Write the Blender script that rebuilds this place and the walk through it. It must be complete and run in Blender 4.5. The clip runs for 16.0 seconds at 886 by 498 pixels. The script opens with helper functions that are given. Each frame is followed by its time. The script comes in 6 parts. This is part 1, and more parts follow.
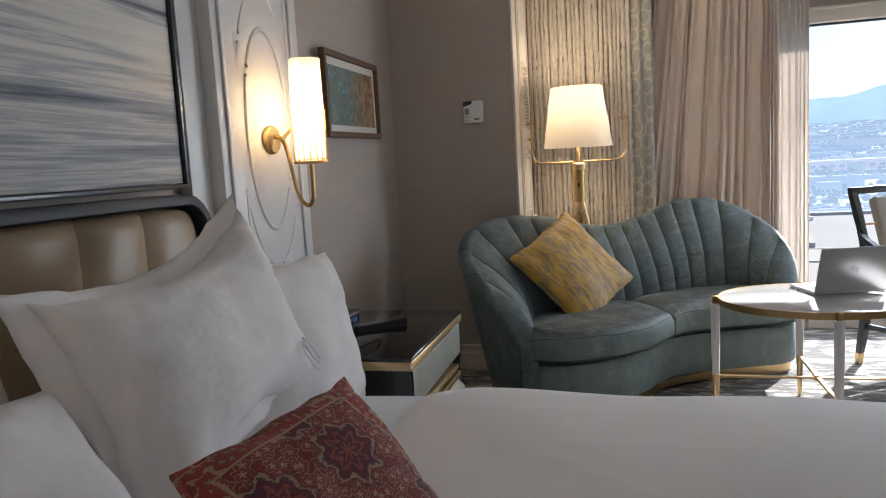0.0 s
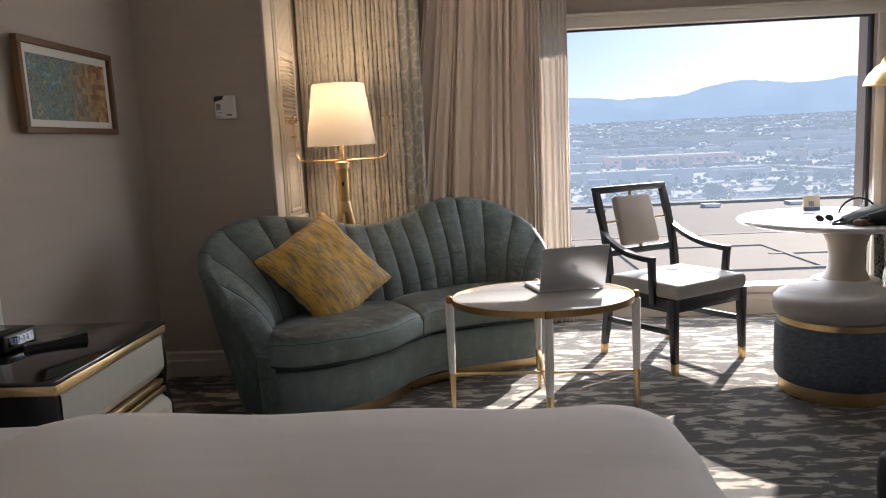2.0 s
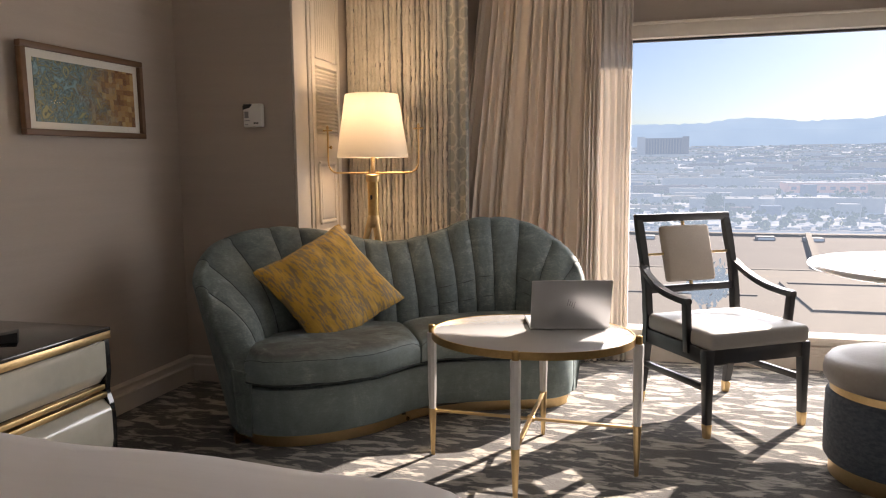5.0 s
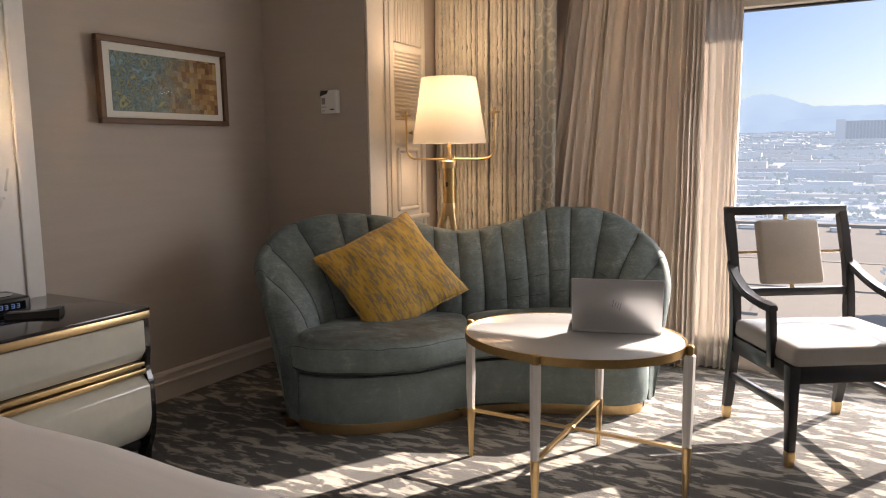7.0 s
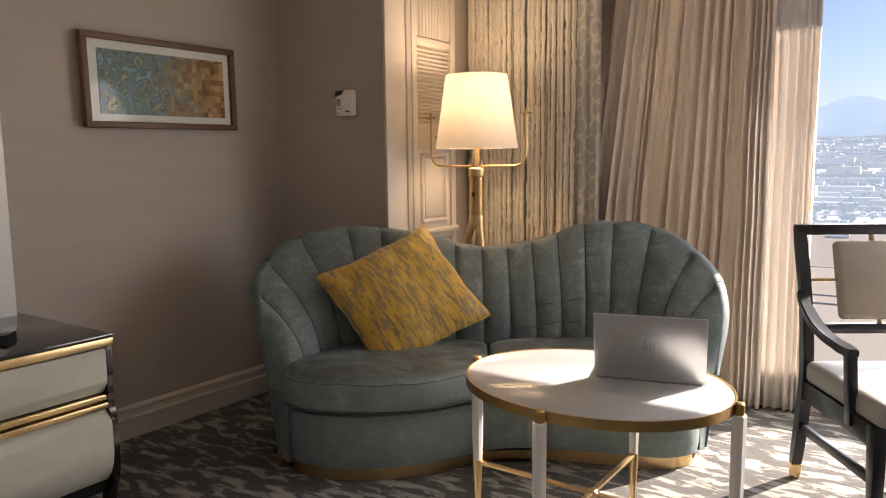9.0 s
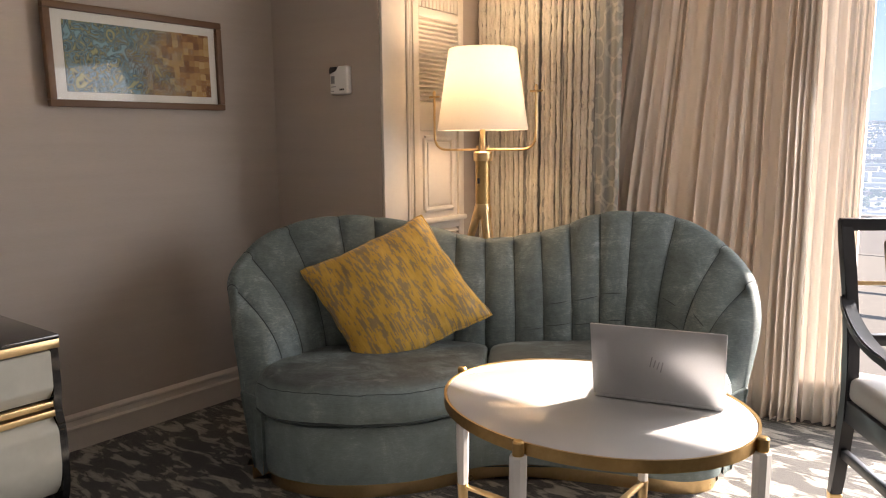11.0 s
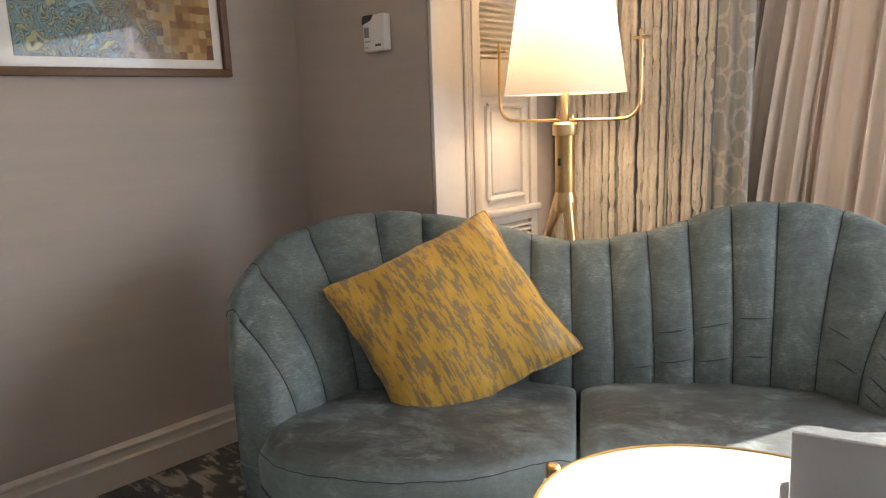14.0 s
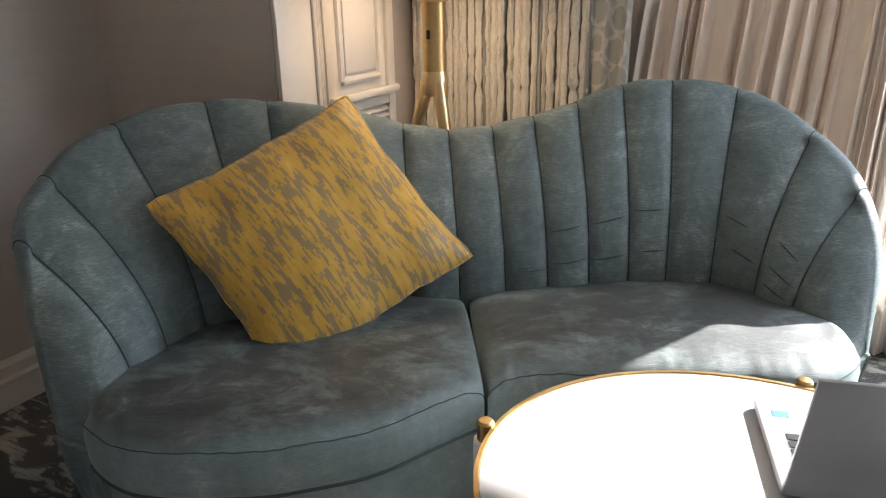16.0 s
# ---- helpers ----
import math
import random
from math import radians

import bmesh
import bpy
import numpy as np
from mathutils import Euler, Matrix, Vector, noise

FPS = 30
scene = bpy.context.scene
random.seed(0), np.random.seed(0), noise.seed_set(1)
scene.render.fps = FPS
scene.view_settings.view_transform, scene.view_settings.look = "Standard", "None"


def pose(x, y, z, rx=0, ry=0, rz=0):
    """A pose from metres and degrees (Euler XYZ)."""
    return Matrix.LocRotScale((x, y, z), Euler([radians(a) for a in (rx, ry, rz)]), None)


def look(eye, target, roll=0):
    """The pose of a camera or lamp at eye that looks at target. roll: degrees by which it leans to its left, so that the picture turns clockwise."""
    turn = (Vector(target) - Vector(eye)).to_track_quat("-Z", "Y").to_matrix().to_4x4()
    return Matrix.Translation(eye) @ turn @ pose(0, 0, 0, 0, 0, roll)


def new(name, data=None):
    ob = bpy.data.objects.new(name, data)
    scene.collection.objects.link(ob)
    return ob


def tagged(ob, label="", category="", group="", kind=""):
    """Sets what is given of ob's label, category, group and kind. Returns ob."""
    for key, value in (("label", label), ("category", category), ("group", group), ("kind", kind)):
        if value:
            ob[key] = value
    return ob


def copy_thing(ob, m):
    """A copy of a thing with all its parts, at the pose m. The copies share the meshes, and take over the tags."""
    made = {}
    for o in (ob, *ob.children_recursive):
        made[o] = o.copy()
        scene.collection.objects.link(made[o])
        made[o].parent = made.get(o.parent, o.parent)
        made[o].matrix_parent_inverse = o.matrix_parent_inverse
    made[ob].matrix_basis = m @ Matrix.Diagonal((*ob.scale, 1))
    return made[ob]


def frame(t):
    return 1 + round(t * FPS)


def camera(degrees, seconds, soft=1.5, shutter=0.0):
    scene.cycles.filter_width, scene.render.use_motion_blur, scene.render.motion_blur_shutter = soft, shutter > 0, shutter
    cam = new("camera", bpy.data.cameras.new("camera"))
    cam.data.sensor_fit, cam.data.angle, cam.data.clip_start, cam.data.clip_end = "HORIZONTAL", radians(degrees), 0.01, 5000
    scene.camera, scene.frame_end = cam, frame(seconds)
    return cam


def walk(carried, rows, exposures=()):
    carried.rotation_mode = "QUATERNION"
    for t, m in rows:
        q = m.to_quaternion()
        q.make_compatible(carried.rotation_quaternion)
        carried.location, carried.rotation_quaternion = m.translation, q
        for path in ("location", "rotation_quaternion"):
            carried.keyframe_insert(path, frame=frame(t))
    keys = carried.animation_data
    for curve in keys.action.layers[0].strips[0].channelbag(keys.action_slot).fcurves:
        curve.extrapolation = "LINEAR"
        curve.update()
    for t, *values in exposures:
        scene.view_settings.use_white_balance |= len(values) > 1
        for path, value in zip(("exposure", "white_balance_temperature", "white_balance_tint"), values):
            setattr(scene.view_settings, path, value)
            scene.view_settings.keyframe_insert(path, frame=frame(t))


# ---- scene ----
cam = camera(63.3, 16.0, soft=1.1)
PATH = [
    (0, (1.287, -4.084, 1.218), (0.802, -2.158, 0.983), -3.3),
    (0.5, (1.342, -4.044, 1.184), (1.056, -2.088, 0.876), -3.9),
    (1, (1.529, -4.057, 1.183), (1.243, -2.099, 0.892), -4.1),
    (1.5, (1.698, -4.029, 1.183), (1.473, -2.062, 0.901), -3.6),
    (2, (1.83, -3.919, 1.228), (1.727, -1.941, 0.95), -2.7),
    (2.5, (1.987, -3.938, 1.192), (1.747, -1.965, 0.966), -2.4),
    (3, (2.135, -3.975, 1.202), (1.76, -2.024, 0.973), -1.4),
    (3.5, (2.213, -3.858, 1.202), (1.848, -1.906, 0.964), -0.8),
    (3.7, (2.263, -3.801, 1.19), (1.885, -1.85, 0.963), -0.8),
    (5.8, (2.651, -3.415, 1.225), (1.996, -1.538, 1.002), -0.3),
    (6, (2.699, -3.375, 1.215), (2.0, -1.514, 0.997), -0.3),
    (6.5, (2.817, -3.295, 1.21), (1.951, -1.508, 0.974), -0.5),
    (7, (2.917, -3.213, 1.209), (1.967, -1.473, 0.949), -0.6),
    (7.5, (2.911, -3.072, 1.215), (1.963, -1.331, 0.95), -0.6),
    (8, (2.877, -2.934, 1.222), (1.925, -1.193, 0.968), -0.5),
    (8.5, (2.892, -2.837, 1.216), (1.864, -1.139, 0.974), -0.7),
    (8.7, (2.918, -2.789, 1.215), (1.821, -1.133, 0.98), -0.7),
    (10.8, (2.884, -2.403, 1.213), (1.702, -0.814, 0.938), -0.5),
    (11, (2.883, -2.369, 1.208), (1.671, -0.804, 0.921), -0.5),
    (11.5, (2.88, -2.292, 1.225), (1.514, -0.861, 0.934), -1.1),
    (12, (2.788, -2.229, 1.237), (1.43, -0.788, 0.951), -0.8),
    (12.5, (2.603, -2.162, 1.245), (1.26, -0.704, 0.98), -1.4),
    (13, (2.507, -2.054, 1.217), (1.156, -0.604, 0.948), -1.9),
    (13.5, (2.452, -1.885, 1.227), (1.084, -0.455, 0.943), -1.7),
    (14, (2.385, -1.785, 1.219), (1.057, -0.337, 0.849), -1.8),
    (14.5, (2.195, -1.719, 1.203), (1.102, -0.115, 0.717), -2.2),
    (15, (2.111, -1.657, 1.171), (1.237, -0.005, 0.458), -1.2),
    (15.5, (2.091, -1.585, 1.173), (1.217, 0.029, 0.378), -1.2),
    (16, (2.067, -1.579, 1.189), (1.183, 0.074, 0.49), -1.0),
]
walk(cam, [(t, look(eye, aim, roll)) for t, eye, aim, roll in PATH], exposures=[(0, 2.15, 6100, 11), (0.5, 2.0, 6100, 11), (1.5, 1.82, 6500, 14), (3.5, 1.77, 7100, 18), (6, 1.97, 7400, 19), (8.5, 2.03, 7400, 19), (11, 2.32, 7300, 19), (13, 2.6, 6900, 16), (14, 2.72, 6700, 15), (14.5, 2.56, 6150, 11), (15.5, 2.34, 5850, 9), (16, 2.48, 6200, 12)])


# ---- world, sun, lamps ----
SUN_EL, SUN_AZ = radians(30.5), radians(30.7)
world = bpy.data.worlds.new("daylight")
scene.world = world
world.use_nodes = True
wn = world.node_tree
sky = wn.nodes.new("ShaderNodeTexSky")
sky.sky_type, sky.sun_disc = 'NISHITA', False
sky.sun_elevation, sky.sun_rotation = SUN_EL, SUN_AZ
sky.air_density, sky.dust_density, sky.ozone_density = 0.9, 1.1, 4.0
tint = wn.nodes.new("ShaderNodeMix")
tint.data_type, tint.blend_type = 'RGBA', 'MULTIPLY'
tint.inputs["Factor"].default_value = 1.0
tint.inputs["B"].default_value = (0.84, 0.98, 1.14, 1)
wn.links.new(sky.outputs[0], tint.inputs["A"])
wn.links.new(tint.outputs["Result"], wn.nodes["Background"].inputs[0])
wn.nodes["Background"].inputs[1].default_value = 0.029


def lamp(name, kind, m, energy, colour, **more):
    data = bpy.data.lights.new(name, kind)
    data.energy, data.color = energy, colour
    for k, v in more.items():
        if k == "size":
            data.shadow_soft_size = v
        if k == "angle":
            data.angle = v
    ob = new(name, data)
    ob.matrix_world = m
    return ob


TO_SUN = Vector((math.sin(SUN_AZ) * math.cos(SUN_EL), math.cos(SUN_AZ) * math.cos(SUN_EL), math.sin(SUN_EL)))
lamp("sun", 'SUN', look(TO_SUN * 30, (0, 0, 0)), 4.5, (1.0, 0.95, 0.88), angle=radians(0.6))
lamp("floor_lamp_light", 'POINT', pose(1.045, 0.30, 1.52), 3.2, (1.0, 0.755, 0.49), size=0.13)
lamp("sconce_light", 'POINT', pose(0.245, -1.745, 1.42), 2.3, (1.0, 0.74, 0.46), size=0.03)
# Unseen twin sconce, powered far above the near one to fill the room.
lamp("far_sconce_fill", 'POINT', pose(0.245, -4.225, 1.42), 8.5, (1.0, 0.80, 0.58), size=0.03)
lamp("reading_light", 'POINT', pose(4.33, 0.68, 1.52), 0.4, (1.0, 0.76, 0.48), size=0.03)

# Added area lamp in the opening, boosting the sky's light into the room.
opening = lamp("window_daylight", 'AREA', look((3.43, 1.00, 1.09), (3.2, -2.6, -0.75)), 17.0, (0.86, 0.93, 1.0))
opening.data.shape, opening.data.size, opening.data.size_y = 'RECTANGLE', 1.96, 1.7


# ---- materials ----
def nodes_of(name):
    m = bpy.data.materials.new(name)
    m.use_nodes = True
    t = m.node_tree
    b = t.nodes["Principled BSDF"]
    return m, t, b


def coords(t, scale=(1, 1, 1), rot=(0, 0, 0)):
    c = t.nodes.new("ShaderNodeTexCoord")
    mp = t.nodes.new("ShaderNodeMapping")
    mp.inputs["Scale"].default_value = scale
    mp.inputs["Rotation"].default_value = rot
    t.links.new(c.outputs["Object"], mp.inputs[0])
    return mp.outputs[0]


def noise_of(t, vec, scale, detail=4, rough=0.55, dist=0.0):
    n = t.nodes.new("ShaderNodeTexNoise")
    n.inputs["Scale"].default_value = scale
    n.inputs["Detail"].default_value = detail
    n.inputs["Roughness"].default_value = rough
    n.inputs["Distortion"].default_value = dist
    t.links.new(vec, n.inputs["Vector"])
    return n.outputs["Fac"]


def ramp_of(t, fac, stops):
    r = t.nodes.new("ShaderNodeValToRGB")
    e = r.color_ramp.elements
    while len(e) < len(stops):
        e.new(0.5)
    for el, (p, c) in zip(e, stops):
        el.position, el.color = p, (*c, 1)
    t.links.new(fac, r.inputs[0])
    return r.outputs[0]


def mix_of(t, fac, a, b, kind='MIX'):
    m = t.nodes.new("ShaderNodeMix")
    m.data_type, m.blend_type = 'RGBA', kind
    for sock, v in ((m.inputs["Factor"], fac), (m.inputs["A"], a), (m.inputs["B"], b)):
        if isinstance(v, (int, float)):
            sock.default_value = v
        elif isinstance(v, tuple):
            sock.default_value = (*v, 1)
        else:
            t.links.new(v, sock)
    return m.outputs["Result"]


def bump_of(t, b, fac, strength, distance=0.01):
    n = t.nodes.new("ShaderNodeBump")
    n.inputs["Strength"].default_value, n.inputs["Distance"].default_value = strength, distance
    t.links.new(fac, n.inputs["Height"])
    t.links.new(n.outputs[0], b.inputs["Normal"])
    return n


def stuff(name, c1, c2, rough=0.6, metal=0.0, coarse=3.0, fine=60.0, stretch=(1, 1, 1), bump=0.1, dist=0.004, sheen=0.0, coat=0.0, spread=0.5, rough2=None):
    """A surface of two close colours, mixed by a coarse and a fine noise, with fine relief."""
    m, t, b = nodes_of(name)
    v = coords(t, stretch)
    n1, n2 = noise_of(t, v, coarse, 3), noise_of(t, v, fine, 3)
    mid = mix_of(t, 0.45, n1, n2)
    col = ramp_of(t, mid, [(0.5 - spread / 2, c1), (0.5 + spread / 2, c2)])
    t.links.new(col, b.inputs["Base Color"])
    b.inputs["Roughness"].default_value, b.inputs["Metallic"].default_value = rough, metal
    if rough2 is not None:
        r = ramp_of(t, n1, [(0.3, (rough,) * 3), (0.7, (rough2,) * 3)])
        t.links.new(r, b.inputs["Roughness"])
    b.inputs["Sheen Weight"].default_value = sheen
    b.inputs["Coat Weight"].default_value = coat
    b.inputs["Coat Roughness"].default_value = 0.05
    if bump:
        bump_of(t, b, n2, bump, dist)
    return m


WALLPAPER = stuff("grasscloth", (0.41, 0.352, 0.305), (0.465, 0.402, 0.35), 0.75, 0, 1.5, 34, (1, 1, 16), 0.14, 0.0015)
PAINT = stuff("satin_cream_paint", (0.66, 0.60, 0.53), (0.72, 0.66, 0.58), 0.42, 0, 2, 40, bump=0.04)
WHITE_PAINT = stuff("satin_white_paint", (0.70, 0.68, 0.66), (0.76, 0.74, 0.72), 0.38, 0, 2, 45, bump=0.05)
CEILING = stuff("matt_ceiling_paint", (0.72, 0.695, 0.66), (0.76, 0.735, 0.70), 0.85, 0, 2, 70, bump=0.1)
# Pale paint for the two unseen walls, chosen to bounce light back.
WALL_PAINT = stuff("light_wall_paint", (0.78, 0.74, 0.69), (0.84, 0.80, 0.75), 0.8, 0, 2, 60, bump=0.08)
SKIRTING = stuff("painted_skirting", (0.63, 0.565, 0.50), (0.69, 0.62, 0.555), 0.45, 0, 2, 40, bump=0.03)
BRASS = stuff("brushed_brass", (0.60, 0.415, 0.20), (0.75, 0.55, 0.31), 0.26, 1.0, 4, 90, (1, 1, 1), 0.05, 0.001, rough2=0.38)
ANTIQUE = stuff("antique_brass", (0.42, 0.27, 0.11), (0.60, 0.41, 0.18), 0.32, 1.0, 6, 80, bump=0.06, dist=0.001, rough2=0.45)
BLACK_WOOD = stuff("ebonised_wood", (0.012, 0.013, 0.017), (0.028, 0.03, 0.036), 0.32, 0, 3, 40, (1, 1, 0.15), 0.08, 0.001, coat=0.2)
BLACK_LACQUER = stuff("black_lacquer", (0.008, 0.008, 0.009), (0.016, 0.015, 0.016), 0.10, 0, 3, 50, bump=0.0, coat=0.5)
BLACK_PLASTIC = stuff("black_plastic", (0.010, 0.010, 0.012), (0.018, 0.018, 0.02), 0.35, 0, 5, 200, bump=0.05, dist=0.001)
BLACK_CLOTH = stuff("black_nylon", (0.008, 0.008, 0.012), (0.03, 0.03, 0.04), 0.6, 0, 12, 220, bump=0.4, dist=0.003)
DRAWER = stuff("champagne_lacquer", (0.50, 0.49, 0.42), (0.60, 0.59, 0.51), 0.12, 0, 4, 30, bump=0.0, coat=0.6)
SEAT_CREAM = stuff("cream_seat_leather", (0.31, 0.30, 0.29), (0.36, 0.35, 0.34), 0.45, 0, 5, 160, bump=0.12, dist=0.001)
TAUPE = stuff("taupe_pad_leather", (0.36, 0.31, 0.26), (0.45, 0.39, 0.33), 0.5, 0, 5, 130, bump=0.15, dist=0.001)
HEAD_LEATHER = stuff("tan_leather", (0.40, 0.285, 0.175), (0.48, 0.355, 0.23), 0.42, 0, 3, 150, bump=0.15, dist=0.001)
LINEN = stuff("white_bed_linen", (0.78, 0.735, 0.715), (0.84, 0.795, 0.775), 0.8, 0, 3.0, 6.0, (1.0, 1.5, 2.2), 0.42, 0.018, sheen=0.2)
DUVET = stuff("smoothed_white_duvet", (0.78, 0.73, 0.71), (0.84, 0.79, 0.77), 0.8, 0, 0.3, 1.5, (1.1, 11.0, 3.0), 0.16, 0.010, sheen=0.2)
SHEET = stuff("grey_white_sheet", (0.62, 0.62, 0.64), (0.70, 0.70, 0.72), 0.8, 0, 4, 14, bump=0.3, dist=0.008, sheen=0.2)
WHITE_LEG = stuff("white_lacquered_leg", (0.74, 0.73, 0.72), (0.80, 0.79, 0.78), 0.28, 0, 4, 50, bump=0.02)
STONE_TOP = stuff("white_glass_top", (0.55, 0.555, 0.56), (0.58, 0.585, 0.59), 0.06, 0, 3, 20, bump=0.0, coat=0.4)
TABLE_STONE = stuff("pale_stone_top", (0.60, 0.60, 0.59), (0.70, 0.70, 0.69), 0.12, 0, 5, 40, bump=0.0, coat=0.2)
PEDESTAL = stuff("beige_pedestal_leather", (0.44, 0.37, 0.30), (0.52, 0.45, 0.37), 0.4, 0, 4, 60, bump=0.05)
PLASTIC_WHITE = stuff("white_plastic", (0.72, 0.71, 0.69), (0.76, 0.75, 0.73), 0.4, 0, 4, 80, bump=0.0)
SILVER = stuff("silver_aluminium", (0.50, 0.50, 0.51), (0.56, 0.56, 0.57), 0.36, 0.75, 3, 240, bump=0.03, dist=0.0005)
DECK = stuff("pale_silver_deck", (0.60, 0.60, 0.61), (0.66, 0.66, 0.67), 0.42, 0.1, 3, 240, bump=0.02, dist=0.0005)
RIM_WOOD = stuff("dark_stained_rim", (0.012, 0.013, 0.018), (0.024, 0.026, 0.033), 0.55, 0, 3, 40, (1, 0.15, 1), 0.06, 0.001)
DARK_METAL = stuff("dark_gasket", (0.03, 0.03, 0.035), (0.05, 0.05, 0.055), 0.5, 0, 5, 60, bump=0.0)
GREY_BAR = stuff("grey_print", (0.22, 0.22, 0.23), (0.28, 0.28, 0.29), 0.5, bump=0.0)
CREAM_CARD = stuff("cream_card", (0.62, 0.56, 0.44), (0.68, 0.62, 0.50), 0.6, bump=0.0)
FRAME_WOOD = stuff("walnut_frame", (0.10, 0.048, 0.022), (0.17, 0.086, 0.04), 0.5, 0, 3, 30, (1, 0.12, 1), 0.06, 0.001)
BROWN_LEATHER = stuff("reddish_brown_leather", (0.11, 0.045, 0.03), (0.17, 0.075, 0.05), 0.5, 0, 8, 90, bump=0.2, dist=0.001)
CARD_BLUE = stuff("blue_card_foot", (0.10, 0.15, 0.28), (0.13, 0.18, 0.32), 0.6, bump=0.0)
MOUNT = stuff("ivory_mount", (0.70, 0.68, 0.62), (0.74, 0.72, 0.66), 0.8, bump=0.0)
DRAPE_GROUND = stuff("charcoal_drape_ground", (0.29, 0.28, 0.26), (0.46, 0.445, 0.41), 0.85, 0, 3, 30, (6, 6, 0.5), 0.3, 0.004)


def carpet_material():
    m, t, b = nodes_of("streaked_carpet")
    v = coords(t, (6.6, 18.0, 1))
    big = noise_of(t, v, 1.0, 4, 0.58, 0.6)
    v2 = coords(t, (9.0, 40.0, 1))
    small = noise_of(t, v2, 1.0, 4, 0.6, 0.4)
    both = mix_of(t, 0.24, big, small)
    col = ramp_of(t, both, [(0.44, (0.027, 0.025, 0.0235)), (0.516, (0.047, 0.0435, 0.040)), (0.524, (0.20, 0.185, 0.158)), (0.60, (0.35, 0.325, 0.28))])
    fibre = noise_of(t, coords(t), 300, 3, 0.75)
    col = mix_of(t, 0.6, col, ramp_of(t, fibre, [(0.3, (0.35,) * 3), (0.7, (0.75,) * 3)]), 'OVERLAY')
    t.links.new(col, b.inputs["Base Color"])
    b.inputs["Roughness"].default_value = 0.95
    b.inputs["Sheen Weight"].default_value = 0.25
    bump_of(t, b, fibre, 0.7, 0.004)
    return m


def velvet_material(name, crushed_shade=False, brushed=False):
    """Short teal pile; one option lifts it paler and bluer as lit fronts, the other browns flattened seat tops, wear
    plus painted shade.
    """
    m, t, b = nodes_of(name)
    v = coords(t)
    wear = noise_of(t, coords(t, (3, 3, 2)), 2.6, 10, 0.78, 0.4)
    scuff = noise_of(t, coords(t, (5, 5, 26)), 1.5, 7, 0.7, 0.8)
    nap = noise_of(t, coords(t, (34, 34, 380)), 1.8, 4, 0.65)
    fine = noise_of(t, v, 520, 2)
    f = mix_of(t, 0.30, mix_of(t, 0.22, wear, scuff), nap)
    col = ramp_of(t, f, [(0.34, (0.040, 0.056, 0.057)), (0.43, (0.077, 0.104, 0.104)), (0.52, (0.118, 0.154, 0.152)), (0.575, (0.178, 0.22, 0.215)), (0.65, (0.34, 0.388, 0.378))])
    # Paler, bluer wash paints front light onto the sofa base and seat fronts.
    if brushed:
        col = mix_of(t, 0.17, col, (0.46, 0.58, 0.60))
    # Height mask darkens the seat tops: painted shade together with flattened pile.
    if crushed_shade:
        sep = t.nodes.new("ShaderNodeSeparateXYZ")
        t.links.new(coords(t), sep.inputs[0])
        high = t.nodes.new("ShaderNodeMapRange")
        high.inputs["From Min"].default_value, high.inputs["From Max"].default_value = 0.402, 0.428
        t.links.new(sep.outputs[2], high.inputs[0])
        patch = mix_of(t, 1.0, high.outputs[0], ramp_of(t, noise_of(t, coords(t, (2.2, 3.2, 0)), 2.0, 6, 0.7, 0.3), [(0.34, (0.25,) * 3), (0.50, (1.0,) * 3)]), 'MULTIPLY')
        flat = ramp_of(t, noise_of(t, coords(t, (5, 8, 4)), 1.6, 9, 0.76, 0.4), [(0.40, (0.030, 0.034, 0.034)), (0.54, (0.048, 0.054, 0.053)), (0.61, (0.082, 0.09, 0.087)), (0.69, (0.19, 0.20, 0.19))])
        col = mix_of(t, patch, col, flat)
    t.links.new(col, b.inputs["Base Color"])
    b.inputs["Roughness"].default_value = 0.62
    t.links.new(ramp_of(t, wear, [(0.35, (0.12,) * 3), (0.65, (0.42,) * 3)]), b.inputs["Sheen Weight"])
    b.inputs["Sheen Roughness"].default_value = 0.35
    b.inputs["Sheen Tint"].default_value = (0.57, 0.71, 0.71, 1)
    bump_of(t, b, mix_of(t, 0.4, nap, fine), 0.55, 0.003)
    return m


def jacquard_material():
    m, t, b = nodes_of("gold_jacquard")
    snap = t.nodes.new("ShaderNodeVectorMath")
    snap.operation = 'SNAP'
    t.links.new(coords(t), snap.inputs[0])
    snap.inputs[1].default_value = (0.0085, 0.0042, 0.5)
    v = t.nodes.new("ShaderNodeVectorMath")
    v.operation = 'MULTIPLY'
    t.links.new(snap.outputs[0], v.inputs[0])
    v.inputs[1].default_value = (17.0, 92, 1)
    n = noise_of(t, v.outputs[0], 1.0, 2, 0.6, 0.15)
    f = noise_of(t, coords(t, (60, 140, 60)), 1.0, 2)
    g = mix_of(t, 0.05, n, f)
    col = ramp_of(t, g, [(0.40, (0.27, 0.185, 0.08)), (0.482, (0.32, 0.215, 0.084)), (0.486, (0.52, 0.295, 0.030)), (0.70, (0.62, 0.365, 0.05))])
    t.links.new(col, b.inputs["Base Color"])
    b.inputs["Roughness"].default_value = 0.55
    b.inputs["Sheen Weight"].default_value = 0.3
    bump_of(t, b, g, 0.35, 0.004)
    return m


